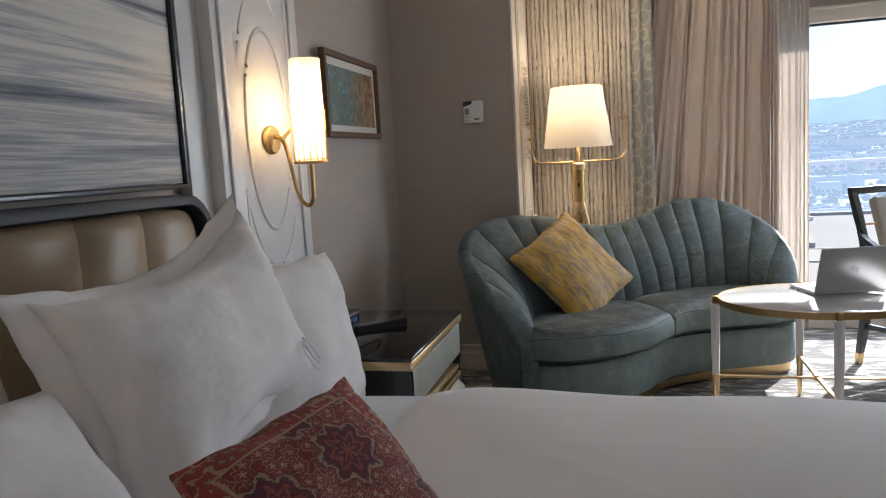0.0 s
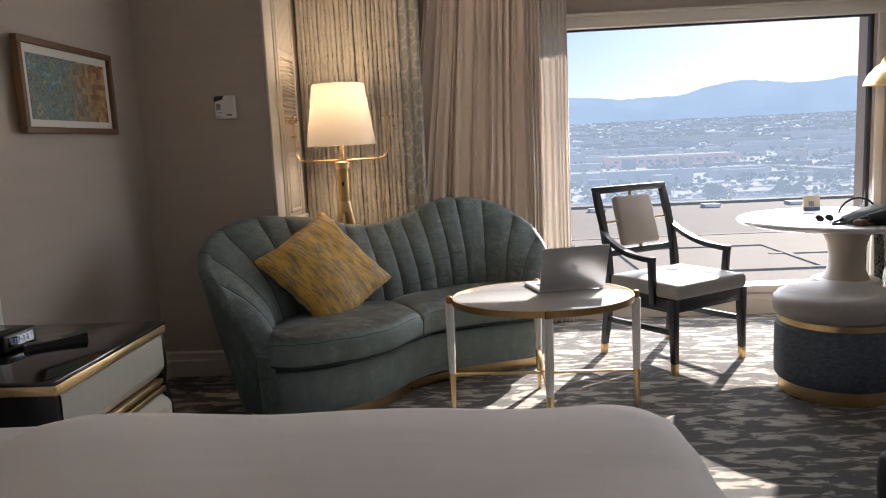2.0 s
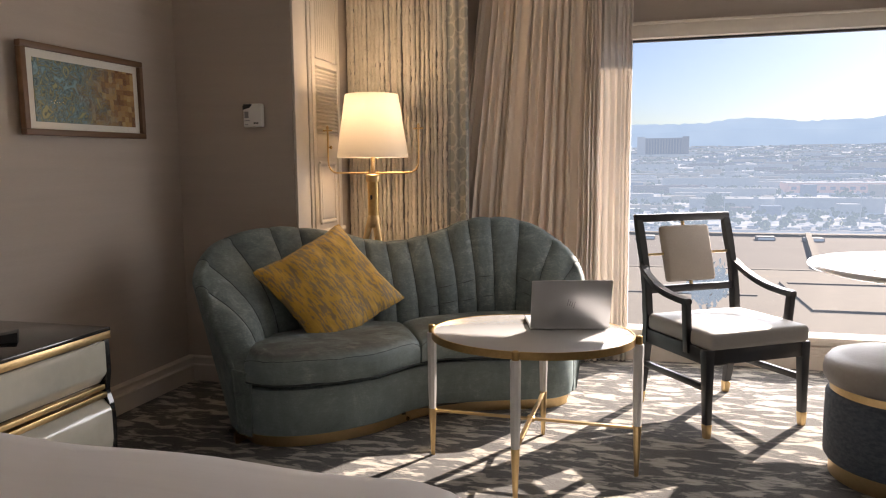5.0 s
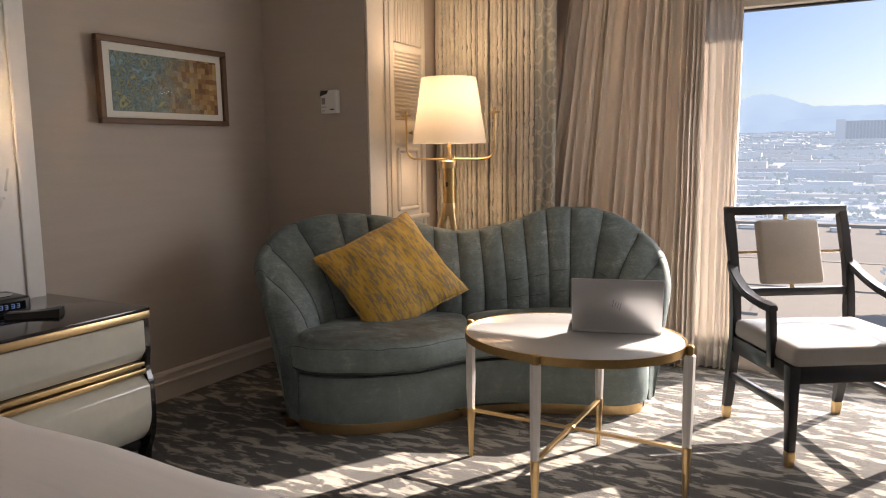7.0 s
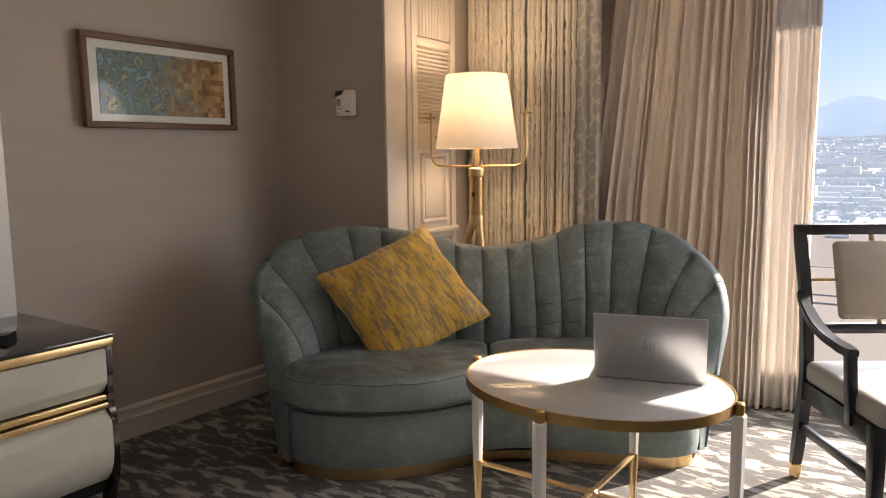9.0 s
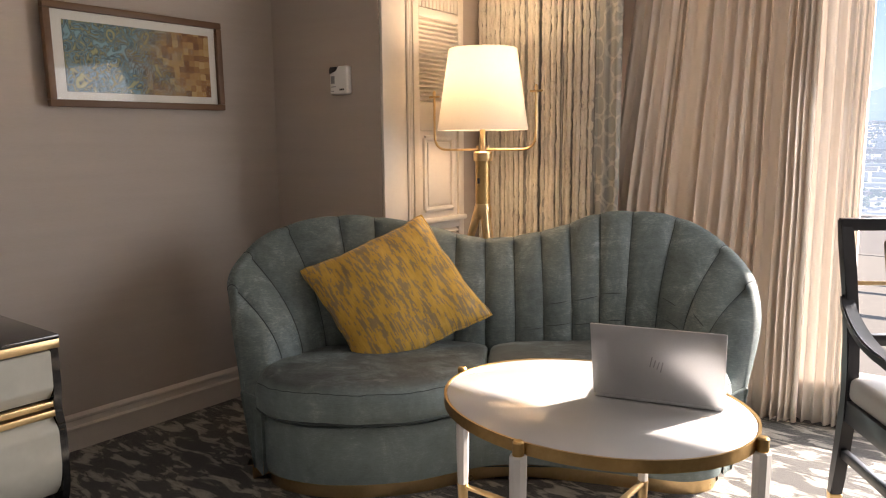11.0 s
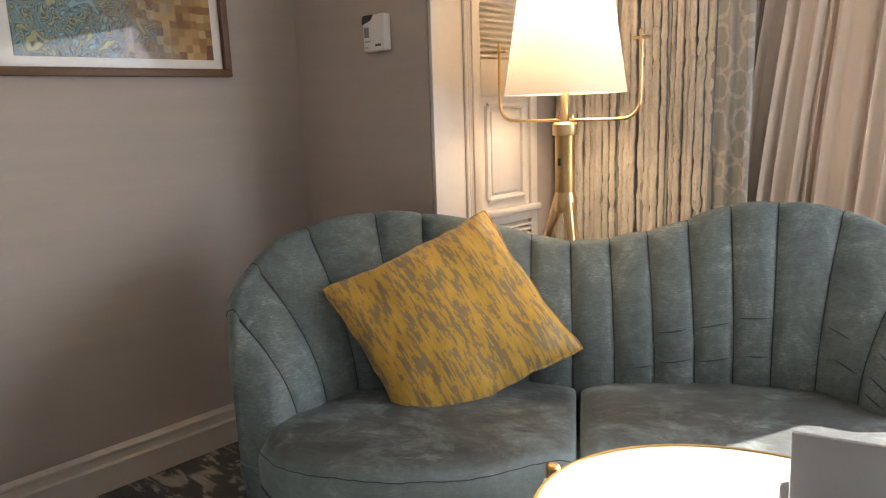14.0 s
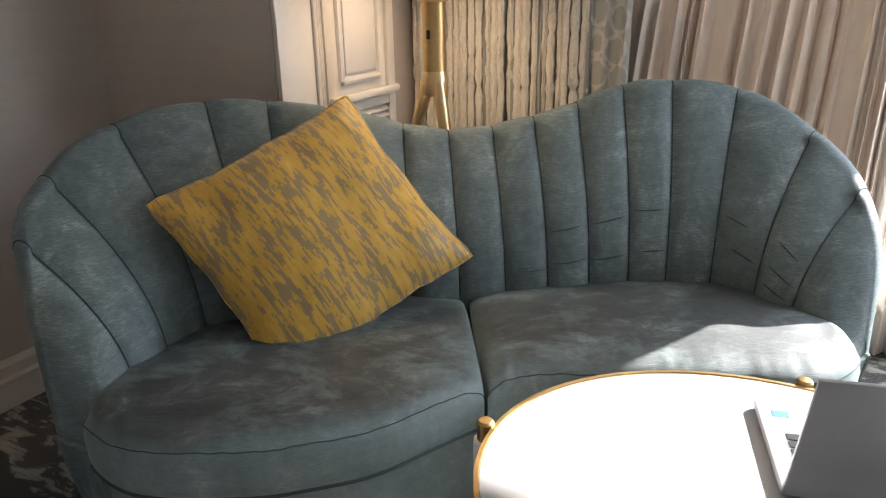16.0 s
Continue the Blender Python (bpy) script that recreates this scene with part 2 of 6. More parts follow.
def rug_cushion_material():
    """Oriental flowers on a red field, inside a lighter red border."""
    m, t, b = nodes_of("red_kilim")
    v = coords(t)

    def sums(kind, p, q=None, r=None):
        n = t.nodes.new("ShaderNodeMath")
        n.operation = kind
        for sock, val in zip(n.inputs, (p, q, r)):
            if isinstance(val, (int, float)):
                sock.default_value = val
            elif val is not None:
                t.links.new(val, sock)
        return n.outputs[0]

    def flowers(scale, petals, random_share, depth):
        vor = t.nodes.new("ShaderNodeTexVoronoi")
        vor.voronoi_dimensions = '2D'
        vor.inputs["Scale"].default_value, vor.inputs["Randomness"].default_value = scale, random_share
        t.links.new(v, vor.inputs["Vector"])
        d = t.nodes.new("ShaderNodeVectorMath")
        d.operation = 'SUBTRACT'
        t.links.new(v, d.inputs[0])
        t.links.new(vor.outputs["Position"], d.inputs[1])
        sep = t.nodes.new("ShaderNodeSeparateXYZ")
        t.links.new(d.outputs[0], sep.inputs[0])
        ang = sums('ARCTAN2', sep.outputs[1], sep.outputs[0])
        return sums('MULTIPLY_ADD', sums('SINE', sums('MULTIPLY', ang, petals)), depth, vor.outputs["Distance"])
    rough = sums('MULTIPLY_ADD', noise_of(t, v, 90, 3, 0.6), 0.22, -0.11)
    big = sums('ADD', flowers(7.6, 8.0, 0.35, 0.05), rough)
    small = sums('ADD', flowers(46.0, 5.0, 0.9, 0.10), rough)
    red, deep, cream, navy, rose = (0.20, 0.020, 0.022), (0.09, 0.009, 0.015), (0.48, 0.34, 0.20), (0.028, 0.024, 0.05), (0.34, 0.085, 0.062)
    vines = ramp_of(t, small, [(0.16, cream), (0.21, deep), (0.30, rose), (0.36, red), (0.46, red), (0.50, cream), (0.60, deep), (0.66, red)])
    bloom = ramp_of(t, big, [(0.06, rose), (0.09, deep), (0.14, navy), (0.20, rose), (0.24, deep), (0.33, navy), (0.36, cream), (0.40, deep), (0.44, red)])
    field = mix_of(t, ramp_of(t, big, [(0.40, (0,) * 3), (0.46, (1,) * 3)]), bloom, vines)
    sep = t.nodes.new("ShaderNodeSeparateXYZ")
    t.links.new(v, sep.inputs[0])
    edge = sums('MAXIMUM', sums('DIVIDE', sums('ABSOLUTE', sep.outputs[0]), 0.198), sums('DIVIDE', sums('ABSOLUTE', sep.outputs[1]), 0.153))
    inset = ramp_of(t, sums('ADD', edge, sums('MULTIPLY', rough, 0.15)), [(0.0, (0,) * 3), (0.70, (0,) * 3), (0.705, (1,) * 3)])
    border = ramp_of(t, small, [(0.10, cream), (0.16, navy), (0.24, rose), (0.32, (0.33, 0.05, 0.035)), (0.62, (0.30, 0.045, 0.032)), (0.70, cream)])
    lines = ramp_of(t, edge, [(0.70, (0, 0, 0)), (0.705, (1,) * 3), (0.725, (1,) * 3), (0.73, (0, 0, 0)), (0.925, (0, 0, 0)), (0.93, (0.8,) * 3), (0.945, (0.8,) * 3), (0.95, (0, 0, 0))])
    col = mix_of(t, lines, mix_of(t, inset, field, border), cream)
    col = mix_of(t, 0.30, col, mix_of(t, noise_of(t, v, 35, 5, 0.7), deep, rose))
    t.links.new(col, b.inputs["Base Color"])
    b.inputs["Roughness"].default_value = 0.85
    bump_of(t, b, noise_of(t, v, 260, 2), 0.4, 0.003)
    return m


def canvas_material():
    m, t, b = nodes_of("grey_strata_canvas")
    v = coords(t, (1, 0.30, 7.0))
    n = noise_of(t, v, 1.3, 9, 0.56, 0.0)
    n2 = noise_of(t, coords(t, (1, 0.9, 40)), 1.2, 6, 0.66, 0.0)
    g = mix_of(t, 0.28, n, n2)
    col = ramp_of(t, g, [(0.39, (0.085, 0.095, 0.12)), (0.43, (0.25, 0.265, 0.295)), (0.47, (0.36, 0.365, 0.385)), (0.495, (0.58, 0.555, 0.53)), (0.525, (0.36, 0.365, 0.385)), (0.56, (0.60, 0.57, 0.53)), (0.62, (0.68, 0.64, 0.58))])
    t.links.new(noise_of(t, coords(t), 300, 2), bump_of(t, b, n2, 0.15, 0.002).inputs["Height"])
    t.links.new(col, b.inputs["Base Color"])
    b.inputs["Roughness"].default_value = 0.7
    return m


def print_material():
    m, t, b = nodes_of("mosaic_print")
    v = coords(t)
    n = noise_of(t, v, 17, 0, 0.5, 2.2)
    ink, blue, moss = (0.06, 0.085, 0.085), (0.21, 0.36, 0.41), (0.34, 0.34, 0.19)
    strokes = [(0.26, moss), (0.33, ink), (0.39, blue), (0.44, ink), (0.49, moss), (0.53, ink), (0.58, blue), (0.64, ink), (0.72, blue)]
    teal = ramp_of(t, n, strokes)
    vor = t.nodes.new("ShaderNodeTexVoronoi")
    vor.distance, vor.inputs["Scale"].default_value = 'CHEBYCHEV', 38
    vor.inputs["Randomness"].default_value = 0.3
    t.links.new(v, vor.inputs["Vector"])
    sepc = t.nodes.new("ShaderNodeSeparateColor")
    t.links.new(vor.outputs["Color"], sepc.inputs[0])
    rust = ramp_of(t, sepc.outputs[0], [(0.0, (0.17, 0.075, 0.03)), (0.35, (0.28, 0.14, 0.05)), (0.7, (0.40, 0.24, 0.09)), (1.0, (0.48, 0.33, 0.15))])
    sep = t.nodes.new("ShaderNodeSeparateXYZ")
    t.links.new(v, sep.inputs[0])
    mr = t.nodes.new("ShaderNodeMapRange")
    mr.inputs["From Min"].default_value, mr.inputs["From Max"].default_value = -0.08, 0.22
    wob = t.nodes.new("ShaderNodeMath")
    wob.operation = 'MULTIPLY_ADD'
    wob.inputs[1].default_value = 0.5
    t.links.new(noise_of(t, v, 11, 4, 0.7), wob.inputs[0])
    wob.inputs[2].default_value = -0.25
    add = t.nodes.new("ShaderNodeMath")
    t.links.new(sep.outputs[1], add.inputs[0])
    t.links.new(wob.outputs[0], add.inputs[1])
    t.links.new(add.outputs[0], mr.inputs[0])
    t.links.new(mix_of(t, mr.outputs[0], teal, rust), b.inputs["Base Color"])
    b.inputs["Roughness"].default_value = 0.7
    return m


def shaggy_material():
    m, t, b = nodes_of("ribbed_bark_drape")
    n = noise_of(t, coords(t, (14, 14, 9)), 1.0, 4, 0.65, 0.4)
    f = noise_of(t, coords(t, (120, 120, 70)), 1.0, 3, 0.6, 0.5)
    g = mix_of(t, 0.45, n, f)
    col = ramp_of(t, g, [(0.34, (0.44, 0.40, 0.34)), (0.42, (0.63, 0.585, 0.50)), (0.65, (0.76, 0.71, 0.62))])
    t.links.new(col, b.inputs["Base Color"])
    b.inputs["Roughness"].default_value = 0.85
    bump_of(t, b, g, 0.7, 0.01)
    return m


def ring_trim_material():
    m, t, b = nodes_of("ring_pattern_trim")
    vor = t.nodes.new("ShaderNodeTexVoronoi")
    vor.inputs["Scale"].default_value, vor.inputs["Randomness"].default_value = 14.5, 0.5
    t.links.new(coords(t, (1, 0.2, 0.72)), vor.inputs["Vector"])
    n = noise_of(t, coords(t), 60, 3)
    col = ramp_of(t, mix_of(t, 0.2, vor.outputs["Distance"], n), [(0.30, (0.40, 0.405, 0.375)), (0.42, (0.40, 0.405, 0.375)), (0.45, (0.58, 0.565, 0.51)), (0.52, (0.58, 0.565, 0.51)), (0.56, (0.43, 0.43, 0.395))])
    t.links.new(col, b.inputs["Base Color"])
    b.inputs["Roughness"].default_value = 0.7
    return m


def sheer_material(name, dark, pale, lit, clear):
    """Thin cloth: the share lit passes light on as a glow, the share clear lets the view through."""
    m, t, b = nodes_of(name)
    t.nodes.remove(b)
    out = t.nodes["Material Output"]
    d, tr, cl = (t.nodes.new(k) for k in ("ShaderNodeBsdfDiffuse", "ShaderNodeBsdfTranslucent", "ShaderNodeBsdfTransparent"))
    weave = mix_of(t, 0.5, noise_of(t, coords(t, (300, 300, 300)), 1.0, 2), noise_of(t, coords(t, (5, 5, 0.6)), 1.0, 4))
    col = ramp_of(t, weave, [(0.35, dark), (0.65, pale)])
    t.links.new(col, d.inputs[0])
    t.links.new(col, tr.inputs[0])
    a, c = t.nodes.new("ShaderNodeMixShader"), t.nodes.new("ShaderNodeMixShader")
    a.inputs[0].default_value, c.inputs[0].default_value = lit, clear
    t.links.new(d.outputs[0], a.inputs[1])
    t.links.new(tr.outputs[0], a.inputs[2])
    t.links.new(a.outputs[0], c.inputs[1])
    t.links.new(cl.outputs[0], c.inputs[2])
    t.links.new(c.outputs[0], out.inputs[0])
    return m


def shade_material(name, colour, share):
    m, t, b = nodes_of(name)
    t.nodes.remove(b)
    d, tr, a = (t.nodes.new(k) for k in ("ShaderNodeBsdfDiffuse", "ShaderNodeBsdfTranslucent", "ShaderNodeMixShader"))
    weave = noise_of(t, coords(t, (1, 1, 1)), 240, 2)
    col = ramp_of(t, weave, [(0.3, tuple(c * 0.95 for c in colour)), (0.7, colour)])
    t.links.new(col, d.inputs[0])
    t.links.new(col, tr.inputs[0])
    a.inputs[0].default_value = share
    t.links.new(d.outputs[0], a.inputs[1])
    t.links.new(tr.outputs[0], a.inputs[2])
    t.links.new(a.outputs[0], t.nodes["Material Output"].inputs[0])
    return m


def clear_glass(name, low, high):
    """Thin clear glass: see-through, with more gloss towards grazing angles."""
    m, t, b = nodes_of(name)
    t.nodes.remove(b)
    cl, gl, mx, lw = (t.nodes.new(k) for k in ("ShaderNodeBsdfTransparent", "ShaderNodeBsdfGlossy", "ShaderNodeMixShader", "ShaderNodeLayerWeight"))
    gl.inputs["Roughness"].default_value = 0.0
    lw.inputs["Blend"].default_value = 0.5
    pw, ma = t.nodes.new("ShaderNodeMath"), t.nodes.new("ShaderNodeMath")
    pw.operation, ma.operation = 'POWER', 'MULTIPLY_ADD'
    pw.inputs[1].default_value, ma.inputs[1].default_value, ma.inputs[2].default_value = 4.0, high, low
    t.links.new(lw.outputs["Facing"], pw.inputs[0])
    t.links.new(pw.outputs[0], ma.inputs[0])
    t.links.new(ma.outputs[0], mx.inputs[0])
    t.links.new(cl.outputs[0], mx.inputs[1])
    t.links.new(gl.outputs[0], mx.inputs[2])
    t.links.new(mx.outputs[0], t.nodes["Material Output"].inputs[0])
    return m


def weave_material():
    m, t, b = nodes_of("blue_basketweave")
    ch = t.nodes.new("ShaderNodeTexChecker")
    ch.inputs["Scale"].default_value = 1.0
    t.links.new(coords(t, (46, 46, 80), (0, 0, 0.3)), ch.inputs["Vector"])
    n = noise_of(t, coords(t, (50, 50, 90)), 1.0, 3)
    col = ramp_of(t, n, [(0.35, (0.055, 0.075, 0.105)), (0.65, (0.105, 0.13, 0.17))])
    t.links.new(col, b.inputs["Base Color"])
    b.inputs["Roughness"].default_value = 0.6
    bump_of(t, b, mix_of(t, 0.6, ch.outputs["Fac"], n), 0.6, 0.006)
    return m


def speckle_material():
    m, t, b = nodes_of("speckled_fabric")
    n = noise_of(t, coords(t), 70, 3, 0.6)
    col = ramp_of(t, n, [(0.40, (0.03, 0.028, 0.025)), (0.45, (0.06, 0.055, 0.05)), (0.48, (0.55, 0.53, 0.48)), (0.7, (0.66, 0.64, 0.58))])
    t.links.new(col, b.inputs["Base Color"])
    b.inputs["Roughness"].default_value = 0.8
    return m


def glow_material(name, colour, strength):
    m, t, b = nodes_of(name)
    b.inputs["Base Color"].default_value = (*colour, 1)
    b.inputs["Emission Color"].default_value = (*colour, 1)
    b.inputs["Emission Strength"].default_value = strength
    return m


# Darker velvet that paints shade into seams, creases and the cushion gap.
VELVET_SHADE = stuff("teal_velvet_shade", (0.042, 0.055, 0.056), (0.06, 0.076, 0.077), 0.9, bump=0.0)
SEAT_VELVET = velvet_material("teal_velvet_shaded_crushed_top", True, True)
# Lightened copy of the velvet for the front-lit base.
LIT_VELVET = velvet_material("teal_velvet_lit_front", False, True)
CARPET, VELVET, JACQUARD, KILIM = carpet_material(), velvet_material("teal_velvet"), jacquard_material(), rug_cushion_material()
CANVAS, PRINT, SHAGGY, TRIM = canvas_material(), print_material(), shaggy_material(), ring_trim_material()
SHEER = sheer_material("blush_sheer", (0.86, 0.745, 0.645), (0.92, 0.82, 0.725), 0.045, 0.01)
WHITE_SHEER = sheer_material("white_sheer", (0.82, 0.755, 0.69), (0.89, 0.84, 0.78), 0.17, 0.16)
LAMP_SHADE = shade_material("ivory_lamp_shade", (0.86, 0.83, 0.78), 0.42)
SCONCE_SHADE = shade_material("frosted_sconce_shade", (0.88, 0.85, 0.80), 0.6)
WINDOW_GLASS, PICTURE_GLASS = clear_glass("window_glass", 0.01, 0.3), clear_glass("picture_glass", 0.022, 0.3)
WEAVE, SPECKLE = weave_material(), speckle_material()
STICKER = stuff("blue_sticker", (0.05, 0.16, 0.5), (0.08, 0.2, 0.56), 0.4, bump=0.0)
CLOCK_BLUE = glow_material("blue_clock_digits", (0.25, 0.45, 1.0), 0.02)


# ---- mesh helpers ----
def smooth(ob, angle=35):
    me = ob.data
    me.shade_smooth()
    me.set_sharp_from_angle(angle=radians(angle))


def part(name, bm, material, parent=None, label="", angle=35, kind=""):
    """Links a bmesh as one mesh object, under a thing or a part."""
    bmesh.ops.recalc_face_normals(bm, faces=bm.faces)
    me = bpy.data.meshes.new(name)
    bm.to_mesh(me)
    bm.free()
    me.materials.append(material)
    ob = new(name, me)
    smooth(ob, angle)
    if parent is not None:
        ob.parent = parent
    return tagged(ob, label, kind=kind)


def thing(name, m, label, category, group=""):
    ob = new(name)
    ob.empty_display_size = 0.1
    ob.matrix_world = m
    return tagged(ob, label, category, group)


def single(name, bm, material, label, category, kind="", group=""):
    ob = part(name, bm, material, None, label)
    return tagged(ob, label, category, group, kind)


def box(x0, y0, z0, x1, y1, z1, bevel=0.0, bm=None, seg=2):
    bm = bm or bmesh.new()
    r = bmesh.ops.create_cube(bm, size=1)
    for v in r["verts"]:
        v.co = ((x0 + x1) / 2 + v.co.x * (x1 - x0), (y0 + y1) / 2 + v.co.y * (y1 - y0), (z0 + z1) / 2 + v.co.z * (z1 - z0))
    if bevel:
        edges = list({e for v in r["verts"] for e in v.link_edges})
        bmesh.ops.bevel(bm, geom=edges, offset=bevel, segments=seg, affect='EDGES', profile=0.5)
    return bm


def grid(rows, closed_u=False, bm=None, cap=False):
    """A skin over rows of points; closed_u joins each row's end to its start."""
    bm = bm or bmesh.new()
    vs = [[bm.verts.new(p) for p in row] for row in rows]
    n = len(rows[0])
    for a, b in zip(vs, vs[1:]):
        for i in range(n if closed_u else n - 1):
            j = (i + 1) % n
            bm.faces.new((a[i], a[j], b[j], b[i]))
    if cap:
        bm.faces.new(vs[0])
        bm.faces.new(vs[-1])
    return bm


def lathe(profile, n=40, at=(0, 0), bm=None, cap=True):
    rows = [[(at[0] + r * math.cos(2 * math.pi * i / n), at[1] + r * math.sin(2 * math.pi * i / n), z) for i in range(n)] for r, z in profile]
    return grid(rows, True, bm, cap)


def tube(points, radius, n=10, bm=None, flat=1.0):
    pts = [Vector(p) for p in points]
    rows = []
    up = Vector((0, 0, 1))
    for i, p in enumerate(pts):
        d = (pts[min(i + 1, len(pts) - 1)] - pts[max(i - 1, 0)]).normalized()
        ref = up if abs(d.z) < 0.95 else Vector((0, 1, 0))
        s = d.cross(ref).normalized()
        w = s.cross(d)
        r = radius[i] if isinstance(radius, (list, tuple)) else radius
        rows.append([p + s * r * math.cos(2 * math.pi * k / n) + w * r * flat * math.sin(2 * math.pi * k / n) for k in range(n)])
    return grid(rows, True, bm, True)


def bar(a, b, wide, deep, bevel=0.004, wide2=None, deep2=None, bm=None, side=(1, 0, 0)):
    """A straight bar of rectangular section from a to b, tapering to wide2 x deep2."""
    bm = bm or bmesh.new()
    a, b = Vector(a), Vector(b)
    d = (b - a).normalized()
    s = (Vector(side) - d * d.dot(Vector(side))).normalized()
    w = d.cross(s)
    ends = []
    for p, x, y in ((a, wide, deep), (b, wide2 or wide, deep2 or deep)):
        ends.append([bm.verts.new(p + s * i * x / 2 + w * j * y / 2) for i, j in ((-1, -1), (1, -1), (1, 1), (-1, 1))])
    faces = [bm.faces.new(ends[0]), bm.faces.new(ends[1])]
    for i in range(4):
        faces.append(bm.faces.new((ends[0][i], ends[0][(i + 1) % 4], ends[1][(i + 1) % 4], ends[1][i])))
    if bevel:
        bmesh.ops.bevel(bm, geom=list({e for f in faces for e in f.edges}), offset=bevel, segments=2, affect='EDGES', profile=0.5)
    return bm


def spline(points, k):
    """Catmull-Rom through the points, at the parameter k."""
    n = len(points) - 1
    i = min(int(k), n - 1)
    f = k - i
    p = [np.array(points[min(max(j, 0), n)], float) for j in (i - 1, i, i + 1, i + 2)]
    if i == 0:
        p[0] = 2 * p[1] - p[2]
    if i == n - 1:
        p[3] = 2 * p[2] - p[1]
    return 0.5 * (2 * p[1] + (p[2] - p[0]) * f + (2 * p[0] - 5 * p[1] + 4 * p[2] - p[3]) * f * f + (3 * p[1] - p[0] - 3 * p[2] + p[3]) * f ** 3)


def extrude_path(profile, path, bm=None):
    """Sweeps a (out, z) profile along a path in plan whose left side is out."""
    rows = []
    for i, p in enumerate(path):
        a, b = Vector(path[max(i - 1, 0)]), Vector(path[min(i + 1, len(path) - 1)])
        d = (b - a).normalized()
        nrm = Vector((-d.y, d.x))
        if 0 < i < len(path) - 1:
            d1 = (Vector(p) - a).normalized()
            nrm = nrm / max(0.3, nrm.dot(Vector((-d1.y, d1.x))))
        rows.append([(p[0] + nrm.x * o, p[1] + nrm.y * o, z) for o, z in profile])
    return grid(rows, False, bm)


# ---- the room's shell ----
# South end is out of view, pulled in to return more light.
ROOM_E, ROOM_S, ROOM_H = 5.6, -5.5, 2.62
# Opening carried on, hidden behind the blush curtain, so sun lights its back.
WIN_X0, WIN_X1, WIN_Z0, WIN_Z1, WIN_Y = 1.60, 4.46, 0.205, 1.965, 1.03
single("floor", box(-0.25, ROOM_S - 0.2, -0.12, ROOM_E + 0.2, WIN_Y + 0.22, 0.0), CARPET, "dark brown and grey carpet with pale broken streaks", "floor", "structure")
single("ceiling", box(-0.25, ROOM_S - 0.2, ROOM_H, ROOM_E + 0.2, WIN_Y + 0.22, ROOM_H + 0.12), CEILING, "plain off-white painted ceiling", "ceiling", "structure")
single("wall_west", box(-0.25, ROOM_S, 0, 0, 0, ROOM_H), WALLPAPER, "taupe grasscloth wallpaper behind the bed", "wall", "structure")
single("wall_north_west", box(-0.25, 0, 0, 0.708, WIN_Y + 0.22, ROOM_H), WALLPAPER, "taupe wallpaper on the closet's corner", "wall", "structure")
single("wall_south", box(-0.25, ROOM_S - 0.2, 0, ROOM_E + 0.2, ROOM_S, ROOM_H), WALL_PAINT, "plain unseen wall, painted pale to bounce light", "wall", "structure")
single("wall_east", box(ROOM_E, ROOM_S, 0, ROOM_E + 0.2, WIN_Y + 0.22, ROOM_H), WALL_PAINT, "plain unseen wall, painted pale to bounce light", "wall", "structure")
wb = box(0.708, WIN_Y, 0, WIN_X0, WIN_Y + 0.22, ROOM_H)
box(WIN_X1, WIN_Y, 0, ROOM_E, WIN_Y + 0.22, ROOM_H, bm=wb)
box(WIN_X0, WIN_Y, 0, WIN_X1, WIN_Y + 0.22, WIN_Z0 - 0.03, bm=wb)
box(WIN_X0, WIN_Y, WIN_Z1 + 0.03, WIN_X1, WIN_Y + 0.22, ROOM_H, bm=wb)
single("wall_north", wb, WALLPAPER, "taupe wall round the wide window", "wall", "structure")

BASE_PROFILE = [(0.0, 0.0), (0.016, 0.0), (0.016, 0.082), (0.022, 0.086), (0.022, 0.094), (0.013, 0.100), (0.011, 0.122), (0.018, 0.128), (0.018, 0.137), (0.006, 0.145), (0.0, 0.146)]
single("baseboard_west", extrude_path(BASE_PROFILE, [(0.0, -4.56), (0.0, ROOM_S)]), SKIRTING, "moulded painted baseboard", "baseboard", "structure")
single("baseboard_corner", extrude_path(BASE_PROFILE, [(0.708, 0.0), (0.0, 0.0), (0.0, -1.44)]), SKIRTING, "moulded painted baseboard in the corner", "baseboard", "structure")
single("baseboard_window", extrude_path(BASE_PROFILE, [(ROOM_E, WIN_Y), (0.73, WIN_Y)]), SKIRTING, "painted baseboard under the window", "baseboard", "structure")

# window: frame, sill, glass
win = thing("window_1", pose(0, 0, 0), "wide picture window with a white painted frame", "window")
tagged(win, kind="structure")
part("head_moulding", box(WIN_X0 - 0.05, WIN_Y - 0.035, WIN_Z1 + 0.078, WIN_X1 + 0.07, WIN_Y + 0.0, WIN_Z1 + 0.094, 0.005), PAINT, win)
part("window_frame", box(WIN_X0 - 0.05, WIN_Y - 0.022, WIN_Z1, WIN_X1 + 0.05, WIN_Y + 0.09, WIN_Z1 + 0.078, 0.004), PAINT, win)
part("window_frame", box(WIN_X1 + 0.004, WIN_Y - 0.022, WIN_Z0, WIN_X1 + 0.055, WIN_Y + 0.09, WIN_Z1, 0.004), PAINT, win)
part("window_frame", box(WIN_X0 - 0.05, WIN_Y - 0.022, WIN_Z0, WIN_X0 - 0.004, WIN_Y + 0.09, WIN_Z1, 0.004), PAINT, win)
part("window_sill", box(WIN_X0 - 0.05, WIN_Y - 0.05, WIN_Z0 - 0.035, WIN_X1 + 0.06, WIN_Y + 0.10, WIN_Z0, 0.008), PAINT, win)
